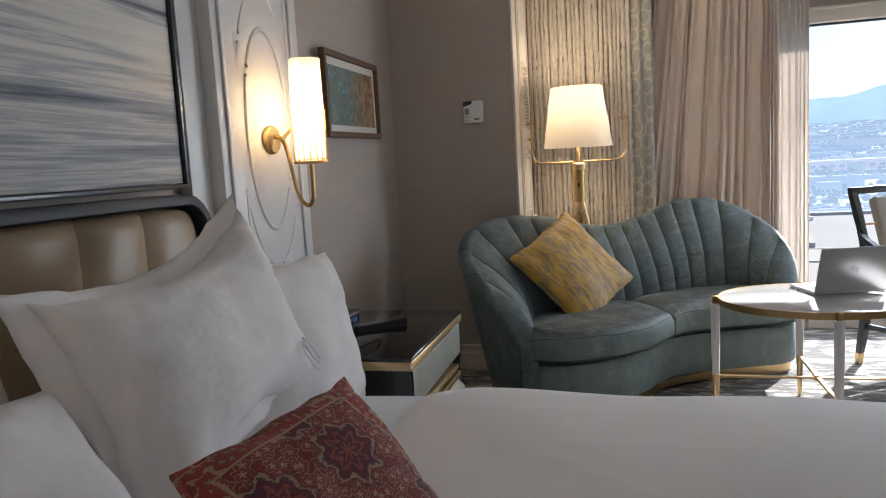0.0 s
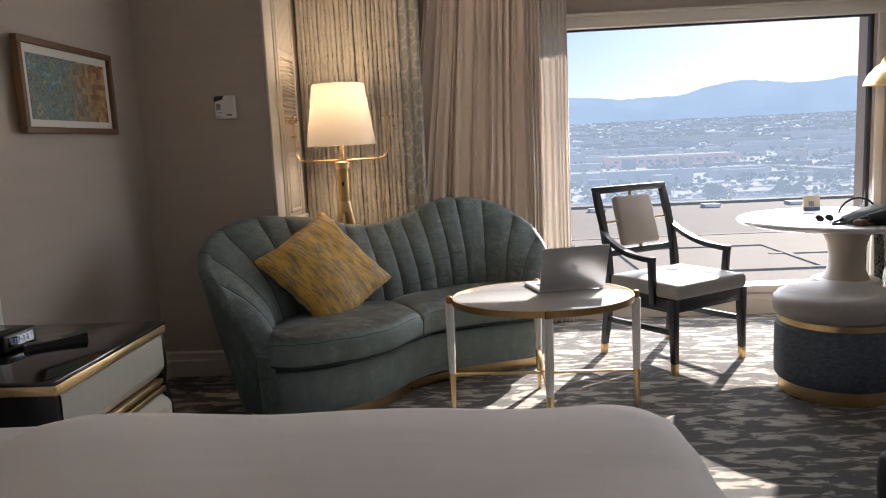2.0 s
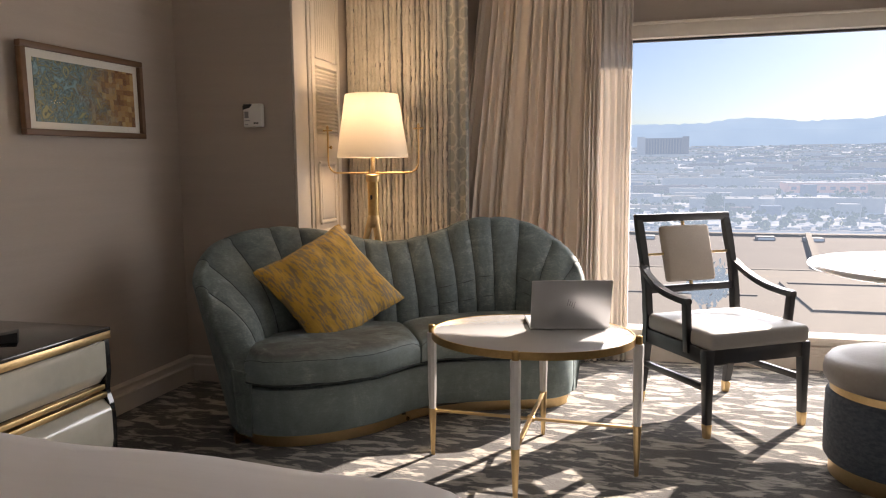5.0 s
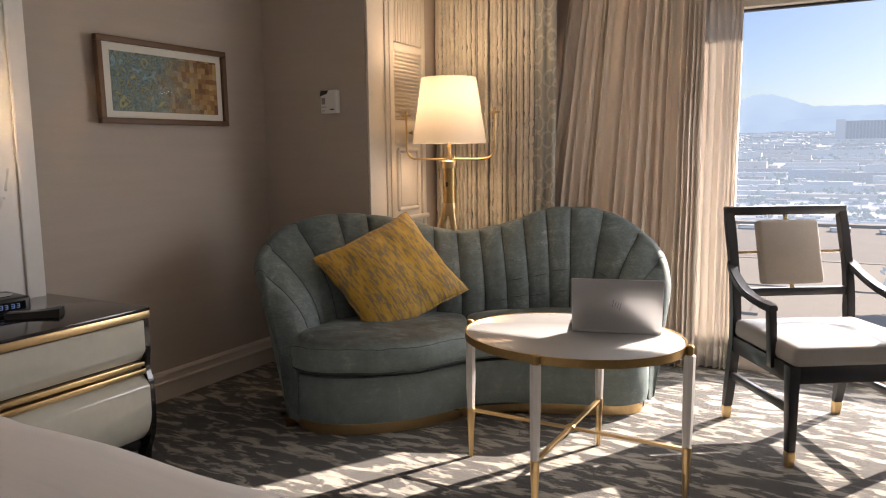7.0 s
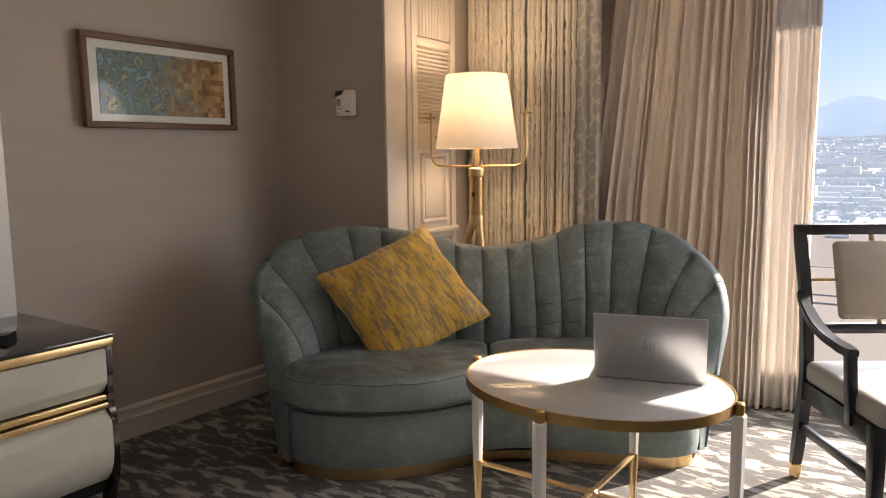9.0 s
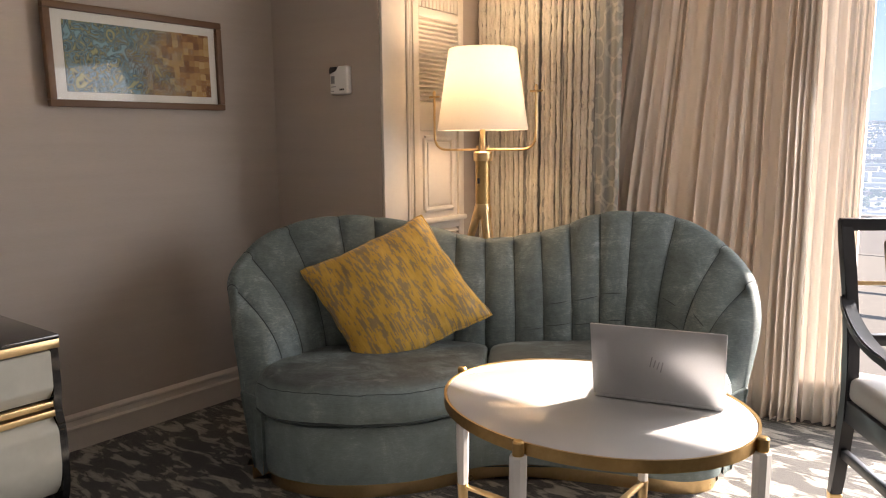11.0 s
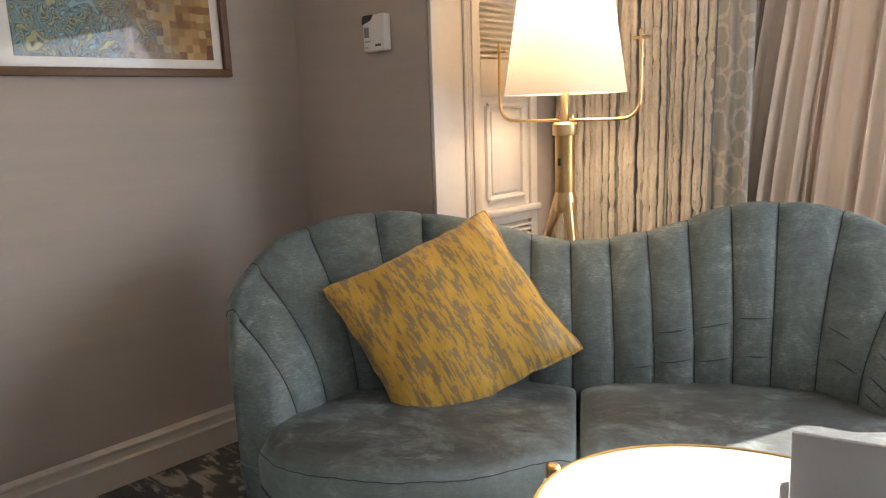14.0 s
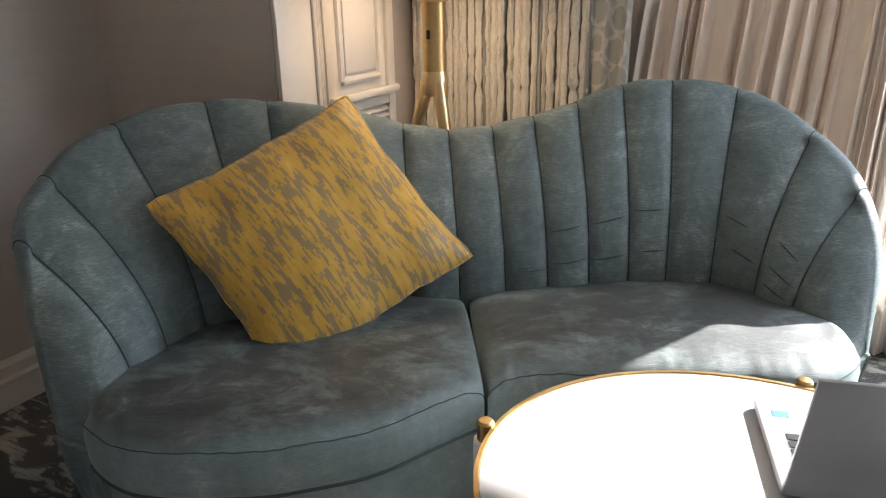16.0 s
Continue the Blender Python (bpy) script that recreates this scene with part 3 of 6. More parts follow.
part("apron", box(WIN_X0 - 0.05, WIN_Y - 0.018, 0.148, WIN_X1 + 0.06, WIN_Y - 0.002, WIN_Z0 - 0.036, 0.004), PAINT, win)
part("gasket", box(WIN_X1 - 0.022, WIN_Y + 0.03, WIN_Z0, WIN_X1 + 0.003, WIN_Y + 0.07, WIN_Z1, 0.002), DARK_METAL, win)
part("gasket", box(WIN_X0, WIN_Y + 0.03, WIN_Z1 - 0.012, WIN_X1 - 0.024, WIN_Y + 0.07, WIN_Z1 - 0.001, 0.002), DARK_METAL, win)
pane = part("pane", box(WIN_X0, WIN_Y + 0.045, WIN_Z0 + 0.001, WIN_X1 - 0.023, WIN_Y + 0.053, WIN_Z1 - 0.013), WINDOW_GLASS, win)
pane.visible_shadow = False


# closet side: casing and louvred door on the return wall
def louvred_door():
    cas = bmesh.new()
    box(0.709, 0.002, 0, 0.724, 0.158, ROOM_H - 0.002, 0.003, bm=cas)
    single("door_casing", cas, PAINT, "cream painted door casing", "trim", "structure")
    reed = bmesh.new()
    for k, (y, r) in enumerate(((0.166, 0.008), (0.180, 0.006), (0.191, 0.005))):
        tube([(0.726, y, 0), (0.726, y, ROOM_H - 0.003)], r, 8, reed)
    single("casing_bead", reed, PAINT, "beaded edge of the cream casing", "trim", "structure")
    d = thing("louvred_door", pose(0.709, 0.198, 0), "cream painted narrow louvred closet door, closed", "door")
    W, T = 0.386, 0.026
    st = 0.042
    top = ROOM_H - 0.05
    part("stile", box(0, 0, 0.02, T, st, top, 0.003), PAINT, d)
    part("stile", box(0, W - st, 0.02, T, W, top, 0.003), PAINT, d)
    for z0, z1 in ((0.02, 0.14), (0.80, 0.835), (1.275, 1.405), (1.79, 1.83), (2.42, top)):
        part("rail", box(0, st, z0, T, W - st, z1, 0.003), PAINT, d)
    part("ledge", box(T - 0.002, 0.0, 0.835, T + 0.022, W, 0.862, 0.009), PAINT, d)
    part("field", box(0, st, 0.835, 0.012, W - st, 1.275), PAINT, d)
    fr = bmesh.new()
    y0, y1, z0, z1 = 0.085, W - 0.085, 0.90, 1.24
    for a, b in (((y0, z0), (y1, z0)), ((y0, z1), (y1, z1)), ((y0, z0), (y0, z1)), ((y1, z0), (y1, z1))):
        tube([(0.014, *a), (0.014, *b)], 0.013, 8, fr, 1.0)
    part("panel_moulding", fr, PAINT, d)
    part("raised_panel", box(0.010, y0 + 0.02, z0 + 0.02, 0.022, y1 - 0.02, z1 - 0.02, 0.006), PAINT, d)
    part("backing", box(0, st, 1.405, 0.004, W - st, 2.42), PAINT, d)
    part("backing", box(0, st, 0.14, 0.004, W - st, 0.80), PAINT, d)
    base = None
    for lo, hi in ((0.145, 0.80), (1.41, 1.79)):
        n = int((hi - lo) / 0.021)
        for i in range(n):
            z = lo + 0.0105 + i * 0.021
            if base is None:
                base = part("louvre_slat", bar((0.013, st, 0), (0.013, W - st, 0), 0.026, 0.006, 0.002, side=(0.8, 0, -0.6)), PAINT, d)
                base.location.z = z
            else:
                o = base.copy()
                scene.collection.objects.link(o)
                o.location.z = z
    for i in range(11):
        y = st + 0.014 + i * (W - 2 * st - 0.028) / 10
        part("reed", tube([(0.012, y, 1.835), (0.012, y, 2.418)], 0.011, 8), PAINT, d)
    k = lathe([(0.004, 0), (0.004, 0.012), (0.010, 0.016), (0.010, 0.022), (0.004, 0.026)], 14)
    k.transform(Matrix.Translation((T - 0.001, 0.19, 1.335)) @ Matrix.Rotation(radians(90), 4, 'Y'))
    part("knob", k, ANTIQUE, d, "small brass knob")


louvred_door()


# white moulded panel beside the headboard
def pilaster():
    p = thing("wall_panel", pose(0, 0, 0), "white painted wall panel with oval moulding beside the bed", "wall panel", "moulded panels beside the bed")
    y0, y1, x = -2.06, -1.44, 0.09
    part("panel_body", box(0.001, y0, 0, x, y1, ROOM_H - 0.002, 0.006), WHITE_PAINT, p)
    part("panel_return", box(0.001, y0 - 0.112, 0, 0.046, y0 - 0.001, ROOM_H - 0.002, 0.005), WHITE_PAINT, p)
    c = (y0 + y1) / 2 + 0.01

    def ring(name, pts, r=0.011):
        part(name, tube([(q[0] - 0.005, q[1], q[2]) for q in pts], r, 10), WHITE_PAINT, p)

    oval = [(x, c + 0.155 * math.cos(a), 1.37 + 0.345 * math.sin(a)) for a in np.linspace(0, 2 * math.pi, 49)]
    ring("oval_moulding", oval)
    for yy in (y0 + 0.045, y1 - 0.075):
        part("side_moulding", box(x - 0.001, yy - 0.008, 0.15, x + 0.010, yy + 0.008, ROOM_H - 0.05, 0.004), WHITE_PAINT, p)
    for zc, up in ((1.37, 1), (1.37, -1)):
        arc = [(x, c + 0.20 * math.cos(a), zc + up * (0.05 + 0.43 * math.sin(a))) for a in np.linspace(0.35, math.pi - 0.35, 25)]
        ends = [(x, arc[-1][1], zc + up * 0.95), (x, arc[0][1], zc + up * 0.95), arc[0]]
        ring("arched_moulding", arc + ends, 0.009)
    part("outlet_plate", box(x, c + 0.02, 0.77, x + 0.008, c + 0.10, 0.90, 0.003), PLASTIC_WHITE, p)
    for z in (0.80, 0.833, 0.866):
        part("socket", box(x + 0.0075, c + 0.045, z - 0.011, x + 0.0105, c + 0.075, z + 0.011, 0.001), GREY_BAR, p)
    return p


panel_near = pilaster()
copy_thing(panel_near, pose(0, -2.48, 0))


# ---- furniture ----
def pillow(name, centre, a, b, thick, material, label, category="pillow", flange=0.0, n=30, pinch=0.07, sag=None, tuck=0.0):
    """A stuffed pillow: half width a, half height b (vectors), with an optional flat flange. Its local x, y run along a, b."""
    a, b = Vector(a), Vector(b)
    sag = pinch if sag is None else sag
    la = a.length
    ex = a.normalized()
    ez = ex.cross(b).normalized()
    ey = ez.cross(ex)
    lb, skew = b.dot(ey), b.dot(ex)
    m = Matrix((ex, ey, ez)).transposed().to_4x4()
    m.translation = centre
    ob = thing(name, m, label, category)
    rnd = random.Random(len(name) + int(la * 1000))
    off = rnd.uniform(0, 50)

    def outline(u, v):
        px, py = u * la * (1 - pinch * (1 - v * v)) + v * skew, v * lb * (1 - sag * (1 - u * u))
        rough = 0.009 * max(abs(u), abs(v)) ** 4
        px, py = px + rough * noise.noise((px * 14 + off, py * 14, 6)), py + rough * noise.noise((px * 14 + off, py * 14, 11))
        pull = 1 - tuck * (max(0.0, u) * max(0.0, v)) ** 5
        return px * pull, py * pull
    bm = bmesh.new()
    for s in (1, -1):
        rows = []
        for j in range(n + 1):
            row = []
            for i in range(n + 1):
                u, v = math.sin((i / n - 0.5) * math.pi), math.sin((j / n - 0.5) * math.pi)
                h = max(0.0, (1 - abs(u) ** 2.6) * (1 - abs(v) ** 2.6)) ** 0.42
                px, py = outline(u, v)
                w = noise.noise((px * 5 + off, py * 5, s)) * 0.018 - (1 - abs(noise.noise((px * 5 + py * 9 + off, py * 6 - px * 8, s)))) ** 5 * 0.009 * (0.4 + abs(u) + abs(v)) + noise.noise((px * 13 + off, py * 9, s)) * 0.003
                row.append((px, py, s * h * (thick / 2 + w)))
            rows.append(row)
        grid(rows, False, bm)
    bmesh.ops.remove_doubles(bm, verts=bm.verts, dist=0.0012)
    part("stuffing_cover", bm, material, ob, angle=80)
    if flange:
        bm = bmesh.new()
        rows = []
        for k in range(5):
            row = []
            for q in range(80):
                side, f = divmod(q, 20)
                f = f / 20 * 2 - 1
                u, v = ((f, -1), (1, f), (-f, 1), (-1, -f))[side]
                px, py = outline(u, v)
                o = -0.01 + k / 4 * flange
                wob = (noise.noise((px * 8 + off, py * 8, 3)) * 0.05 - 0.02) * k / 4
                row.append((px + u * o, py + v * o, wob + 0.003))
            rows.append(row)
        for r in reversed(rows):
            rows.append([(x, y, z - 0.006) for x, y, z in r])
        grid(rows, True, bm)
        part("flange", bm, material, ob, angle=80)
    else:
        pts = []
        for q in range(81):
            side, f = divmod(q % 80, 20)
            f = f / 20 * 2 - 1
            u, v = ((f, -1), (1, f), (-f, 1), (-1, -f))[side]
            pts.append((*outline(u, v), 0))
        part("piping", tube(pts, 0.006, 6), material, ob)
    if tuck:
        cx, cy = outline(1, 1)
        rows = []
        for j in range(13):
            f = j / 12
            r = 0.004 + 0.020 * math.sin(math.pi * min(1, f * 1.1)) ** 0.7
            mx, my = cx + 0.006 - 0.020 * f, cy - 0.125 * f + 0.012
            rows.append([(mx + r * 1.1 * math.cos(q) + 0.003 * noise.noise((f * 8, q, 3)), my + 0.4 * r * math.sin(q), -0.020 + 0.8 * r * math.sin(q)) for q in np.linspace(0, 2 * math.pi, 13)[:-1]])
        part("tucked_corner", grid(rows, True, cap=True), material, ob, angle=80)
    return ob


# -- sofa --
SOFA_M = pose(1.35, -0.10, 0, 0, 0, 34.46)
SEAT_LINE = [(-.80, -.37), (-.78, -.27), (-.735, -.15), (-.66, -.05), (-.53, .02), (-.33, .06), (-.02, .07), (.25, .075), (.47, .08), (.66, .03), (.75, -.08), (.80, -.20), (.82, -.30)]
CREST = [(-.860, -.350, .345), (-.935, -.17, .60), (-.955, -.02, .725), (-.86, .15, .835), (-.62, .24, .885), (-.33, .26, .855), (-.02, .26, .785), (.25, .26, .82), (.50, .26, .895), (.77, .20, .872), (.922, .03, .742), (.945, -.14, .582), (.886, -.27, .35)]
HEEL = [(-.852, -.30), (-.880, -.15), (-.87, .0), (-.79, .15), (-.6, .22), (-.33, .235), (0, .235), (.25, .235), (.5, .235), (.72, .18), (.84, .03), (.872, -.12), (.862, -.25)]
FRONT = [(-.845, -.23), (-.808, -.335), (-.70, -.415), (-.52, -.450), (-.27, -.41), (-.03, -.29), (.12, -.262), (.36, -.305), (.52, -.345), (.67, -.378), (.79, -.335), (.848, -.24)]


def sofa_row(k, bulge, inner_only=False):
    b, c, h = spline(SEAT_LINE, k), spline(CREST, k), spline(HEEL, k)
    out2 = np.array([c[0] - b[0], c[1] - b[1]])
    out2 = out2 / max(1e-6, np.linalg.norm(out2))
    pts = []
    z0 = 0.30
    for i in range(13):
        f = i / 12
        belly = 0.030 * math.sin(math.pi * f)
        g = f ** (1.5 + 0.9 * min(1.0, abs(k - 6) / 4) ** 2)
        x = b[0] + (c[0] - b[0]) * g
        y = b[1] + (c[1] - b[1]) * g
        z = z0 + (c[2] - z0) * f
        amp = bulge * (0.35 + 0.65 * min(1, f * 3))
        pts.append((x - out2[0] * (belly + amp), y - out2[1] * (belly + amp), z + (amp * 0.7 if f > 0.9 else 0)))
    for i in range(1, 7):
        a = i / 6 * math.pi
        r = 0.034 * (0.22 + 0.78 * min(1.0, min(k, 12 - k) / 1.6))
        pts.append((c[0] + out2[0] * r * (1 - math.cos(a)), c[1] + out2[1] * r * (1 - math.cos(a)), c[2] + r * math.sin(a) * 0.8 + bulge * 0.6 * math.cos(a / 2)))
    if not inner_only:
        e = pts[-1]
        for i in range(1, 9):
            f = i / 8
            pts.append((e[0] + (h[0] - e[0]) * f, e[1] + (h[1] - e[1]) * f, e[2] + (0.05 - e[2]) * f))
    return pts


def sofa():
    s = thing("sofa", SOFA_M, "curved teal velvet loveseat with a channelled shell back and brass plinth", "sofa")
    seams = [0, 1.42, 2.33, 3.2, 3.98, 4.5, 5.06, 5.62, 6.02, 6.45, 6.88, 7.35, 7.85, 8.33, 8.92, 9.72, 10.5, 12]
    for k0, k1 in zip(seams, seams[1:]):
        rows = []
        for i in range(13):
            f = i / 12
            e = 1 - abs(2 * f - 1) ** 3.2
            rows.append(sofa_row(k0 + (k1 - k0) * f, -0.004 + 0.015 * e))
        part("back_channel", grid(rows), VELVET, s, angle=60)
    # Thin darkened tubes make the seams read as shaded grooves.
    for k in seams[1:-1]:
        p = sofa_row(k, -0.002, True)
        part("seam_welt", tube(p, 0.0018, 6), VELVET_SHADE, s)
    for k in (0.0, 12.0):
        edge = sofa_row(k, -0.004)
        low = (edge[0][0], edge[0][1], 0.05)
        bm = bmesh.new()
        mid = bm.verts.new((np.mean([p[0] for p in edge]), np.mean([p[1] for p in edge]), 0.3))
        ring = [bm.verts.new(p) for p in edge + [low]]
        for i in range(len(ring)):
            bm.faces.new((mid, ring[i], ring[(i + 1) % len(ring)]))
        part("arm_front", bm, VELVET, s)
    for ka, kb in ((0.0, 1.9), (10.3, 12.0)):
        rows = []
        for i in range(13):
            x, y = spline(SEAT_LINE, ka + (kb - ka) * i / 12)[:2]
            rows.append([(x, y, 0.31), (x, y, 0.18), (x, y, 0.052)])
        part("arm_lining", grid(rows), VELVET, s, angle=60)
    # Dark tubes paint the shade lying in pull creases.
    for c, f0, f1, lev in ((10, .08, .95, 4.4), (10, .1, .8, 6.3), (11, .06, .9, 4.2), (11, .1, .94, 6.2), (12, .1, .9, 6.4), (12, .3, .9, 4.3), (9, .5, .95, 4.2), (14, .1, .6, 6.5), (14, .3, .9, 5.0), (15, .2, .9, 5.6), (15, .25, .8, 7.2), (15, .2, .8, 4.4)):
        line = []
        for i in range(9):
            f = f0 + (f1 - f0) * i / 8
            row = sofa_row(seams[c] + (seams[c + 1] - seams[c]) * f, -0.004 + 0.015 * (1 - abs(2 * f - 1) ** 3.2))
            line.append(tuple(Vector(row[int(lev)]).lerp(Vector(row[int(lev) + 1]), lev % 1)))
        part("crease_shade", tube(line, [0.0005, 0.0013, 0.0019, 0.0022, 0.0022, 0.0022, 0.0019, 0.0013, 0.0005], 6), VELVET_SHADE, s)
    part("arm_welt", tube([(x, y, z) for x, y, z in sofa_row(0.0, 0.004)], 0.005, 6), VELVET, s)
    part("arm_welt", tube([(x, y, z) for x, y, z in sofa_row(12.0, 0.004)], 0.005, 6), VELVET, s)

    front = [spline(FRONT, i * 11 / 66) for i in range(67)]
    back = [spline(SEAT_LINE, 12 - i * 12 / 40) for i in range(41)]
    heel = [spline(HEEL, 12 - i * 12 / 40) for i in range(41)]
    base = [(p[0], p[1]) for p in front] + [(p[0] * 0.985, p[1] * 0.985) for p in heel]

    def slab(outline, levels):
        cx, cy = np.mean([p[0] for p in outline]), np.mean([p[1] for p in outline])
        rows = []
        for z, inset in levels:
            ring = []
            n = len(outline)
            for i, p in enumerate(outline):
                q, r = outline[i - 1], outline[(i + 1) % n]
                d = Vector((r[0] - q[0], r[1] - q[1]))
                d = d.normalized() if d.length > 1e-6 else Vector((1, 0))
                ring.append((p[0] - d.y * inset, p[1] + d.x * inset, z))
            rows.append(ring)
        return rows
    part("plinth", grid(slab(base, [(0.0, 0.028), (0.05, 0.028), (0.052, 0.05)]), True, cap=True), BRASS, s, "brushed brass plinth")
    part("base", grid(slab(base, [(0.05, 0.020), (0.056, 0.008), (0.10, 0.0), (0.232, 0.0), (0.258, 0.010), (0.267, 0.032)]), True, cap=True), LIT_VELVET, s)

    # two seat cushions, split a little left of the middle
    def cushion(f0, f1, k0, k1, outer):
        N = 160
        fr = [spline(FRONT, f0 + (f1 - f0) * i / N) for i in range(N + 1)]
        bk = [spline(SEAT_LINE, k0 + (k1 - k0) * i / N) for i in range(N + 1)]
        rows = []
        for i in range(N + 1):
            a, b = fr[i], bk[i]
            d = np.array([b[0] - a[0], b[1] - a[1]])
            L = np.linalg.norm(d)
            d = d / max(L, 1e-6)
            edge = min(1.0, min(i, N - i) * 40 / N / 5.0)
            row = []
            over = 0.066 * (0.2 + 0.8 * math.sqrt(min(1.0, abs(i - outer * N) * 40 / N / 9)))
            section = [(0.02, 0.285), (-0.3 * over, 0.286), (-0.80 * over, 0.296), (-0.97 * over, 0.325), (-over, 0.378), (-over + 0.006, 0.402), (-over + 0.030, 0.421)]
            for j in range(1, 12):
                section.append((-over + 0.030 + (L + over - 0.030 + 0.02) * j / 11, 0.421 + 0.020 * math.sin(math.pi * j / 12)))
            for o, z in section:
                zz = z - (1 - math.sqrt(max(0, 1 - (1 - edge) ** 2))) * 0.03 if z > 0.36 else z
                w = noise.noise((a[0] * 7, o * 9, 1)) * 0.006
                rim = math.exp(-((o + over - 0.025) / 0.04) ** 2) if z > 0.33 else 0.0
                w += rim * 0.003 * noise.noise((a[0] * 38, o * 6, 4)) - rim * 0.0045 * max(0.0, noise.noise((a[0] * 26, o * 4, 9)) - 0.15)
                row.append((a[0] + d[0] * o, a[1] + d[1] * o, zz + w))
            rows.append(row)
        bm = grid(rows)
        for r in (rows[0], rows[-1]):
            bm.faces.new([bm.verts.new(p) for p in r])
        bmesh.ops.remove_doubles(bm, verts=bm.verts, dist=0.0005)
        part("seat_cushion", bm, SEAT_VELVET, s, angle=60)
        # Lower dark line paints the shadow gap under the cushion, upper one its seam.
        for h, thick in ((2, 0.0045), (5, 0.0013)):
            part("cushion_seam_shade", tube([r[h] for r in rows], thick, 6), VELVET_SHADE, s)
    cushion(0.95, 5.05, 0.6, 6.05, 0)
    cushion(5.10, 10.55, 6.10, 11.5, 1)


sofa()

pillow("throw_cushion", (1.036, -0.286, 0.631), (0.178, -0.003, -0.186), (-0.123, -0.224, -0.098), 0.15, JACQUARD,
       "mustard gold jacquard throw cushion leaning on the sofa", "cushion", pinch=0.05, tuck=0.07)


# -- coffee table --
def coffee_table():
    t = thing("coffee_table", pose(2.098, -0.737, 0, 0, 0, -1), "oval coffee table with white glass top, white legs and brass trim", "coffee table")
    A, B, H = 0.405, 0.335, 0.556

    def oval(a, b, z, n=72):
        return [(a * math.cos(2 * math.pi * i / n), b * math.sin(2 * math.pi * i / n), z) for i in range(n)]
    part("glass_top", grid([oval(A - 0.012, B - 0.012, H - 0.025), oval(A - 0.008, B - 0.008, H - 0.02), oval(A - 0.008, B - 0.008, H - 0.001), oval(A - 0.010, B - 0.010, H)], True, cap=True), STONE_TOP, t, "white back-painted glass top")
    part("rim", grid([oval(A - 0.007, B - 0.007, H - 0.027), oval(A, B, H - 0.027), oval(A, B, H + 0.0015), oval(A - 0.006, B - 0.006, H + 0.0015), oval(A - 0.0075, B - 0.0075, H - 0.002)], True), ANTIQUE, t, "brass rim")
    for x, y in ((-A - 0.012, 0), (A + 0.012, 0), (0, -B - 0.012), (0, B + 0.012)):
        leg = part("leg", lathe([(0.0155, 0.205), (0.0185, 0.30), (0.020, 0.50), (0.020, 0.528), (0.017, 0.531)], 8, (x, y)), WHITE_LEG, t, "white lacquered leg", angle=25)
        part("leg_tip", lathe([(0.007, 0.0), (0.0085, 0.004), (0.0165, 0.203), (0.0165, 0.2045)], 20, (x, y)), BRASS, leg, "tapered brass tip")
        part("finial", lathe([(0.0135, 0.528), (0.0135, 0.560), (0.010, 0.564), (0.004, 0.565)], 16, (x, y)), ANTIQUE, leg)
        d = Vector((x, y, 0)).normalized()
        part("clip", bar(Vector((x, y, 0.543)), Vector((x, y, 0.543)) - d * 0.022, 0.014, 0.010, 0.001, side=(0, 0, 1)), ANTIQUE, leg)
    part("stretcher", bar((-A, 0, 0.196), (A, 0, 0.196), 0.018, 0.010, 0.002, side=(0, 1, 0)), BRASS, t)
    part("stretcher", bar((0, -B, 0.1985), (0, B, 0.1985), 0.018, 0.010, 0.002), BRASS, t)
    part("hub", lathe([(0.016, 0.186), (0.016, 0.206), (0.012, 0.209)], 16), BRASS, t)


coffee_table()


def laptop():
    # base edge runs along local x, hinge at local y = 0, keyboard towards +y
    l = thing("laptop", pose(2.243, -0.668, 0.558, 0, 0, 14.5), "open silver laptop on the coffee table, lid towards the room", "laptop")
    W, D = 0.318, 0.215
    b = part("base", box(-W / 2, 0.0, 0.0, W / 2, D, 0.015, 0.004), DECK, l, "pale silver keyboard deck")
    part("keyboard", box(-W / 2 + 0.025, 0.03, 0.0148, W / 2 - 0.025, 0.125, 0.0158, 0.0004), DECK, b, "recessed keyboard plate")
    part("touchpad", box(-0.05, 0.138, 0.0148, 0.05, 0.205, 0.0155, 0.0003), GREY_BAR, b)
    part("label_sticker", box(-W / 2 + 0.018, 0.165, 0.0149, -W / 2 + 0.042, 0.182, 0.0155), STICKER, b, "small blue sticker")
    row0 = None
    for r in range(5):
        for c in range(12):
            k = part("key", box(-W / 2 + 0.0275 + c * 0.022, 0.033 + r * 0.0182, 0.0158, -W / 2 + 0.0465 + c * 0.022, 0.048 + r * 0.0182, 0.0172), BLACK_PLASTIC, b) if row0 is None else row0.copy()
            if row0 is None:
                row0 = k
            else:
                scene.collection.objects.link(k)
                k.location = (c * 0.022, r * 0.0182, 0)
    tilt = Matrix.Translation((0, 0.0, 0.012)) @ Matrix.Rotation(radians(17), 4, 'X')
    lid = box(-W / 2, -0.006, 0.0, W / 2, 0.0, 0.207, 0.0025)
    lid.transform(tilt)
    o = part("lid", lid, SILVER, l, "silver lid with a small dark mark")
    sc = box(-W / 2 + 0.008, 0.0003, 0.012, W / 2 - 0.008, 0.0012, 0.200)
    sc.transform(tilt)
    part("screen", sc, BLACK_LACQUER, o)
    for i, (h, z) in enumerate(((0.030, 0.004), (0.022, 0.0), (0.022, -0.004), (0.030, -0.008))):
        mk = bar((-0.016 + i * 0.0085, -0.0066, 0.108 + z - h / 2), (-0.010 + i * 0.0085, -0.0066, 0.108 + z + h / 2), 0.0028, 0.0008, 0)
        mk.transform(tilt)
        part("emblem_stroke", mk, GREY_BAR, o)


laptop()


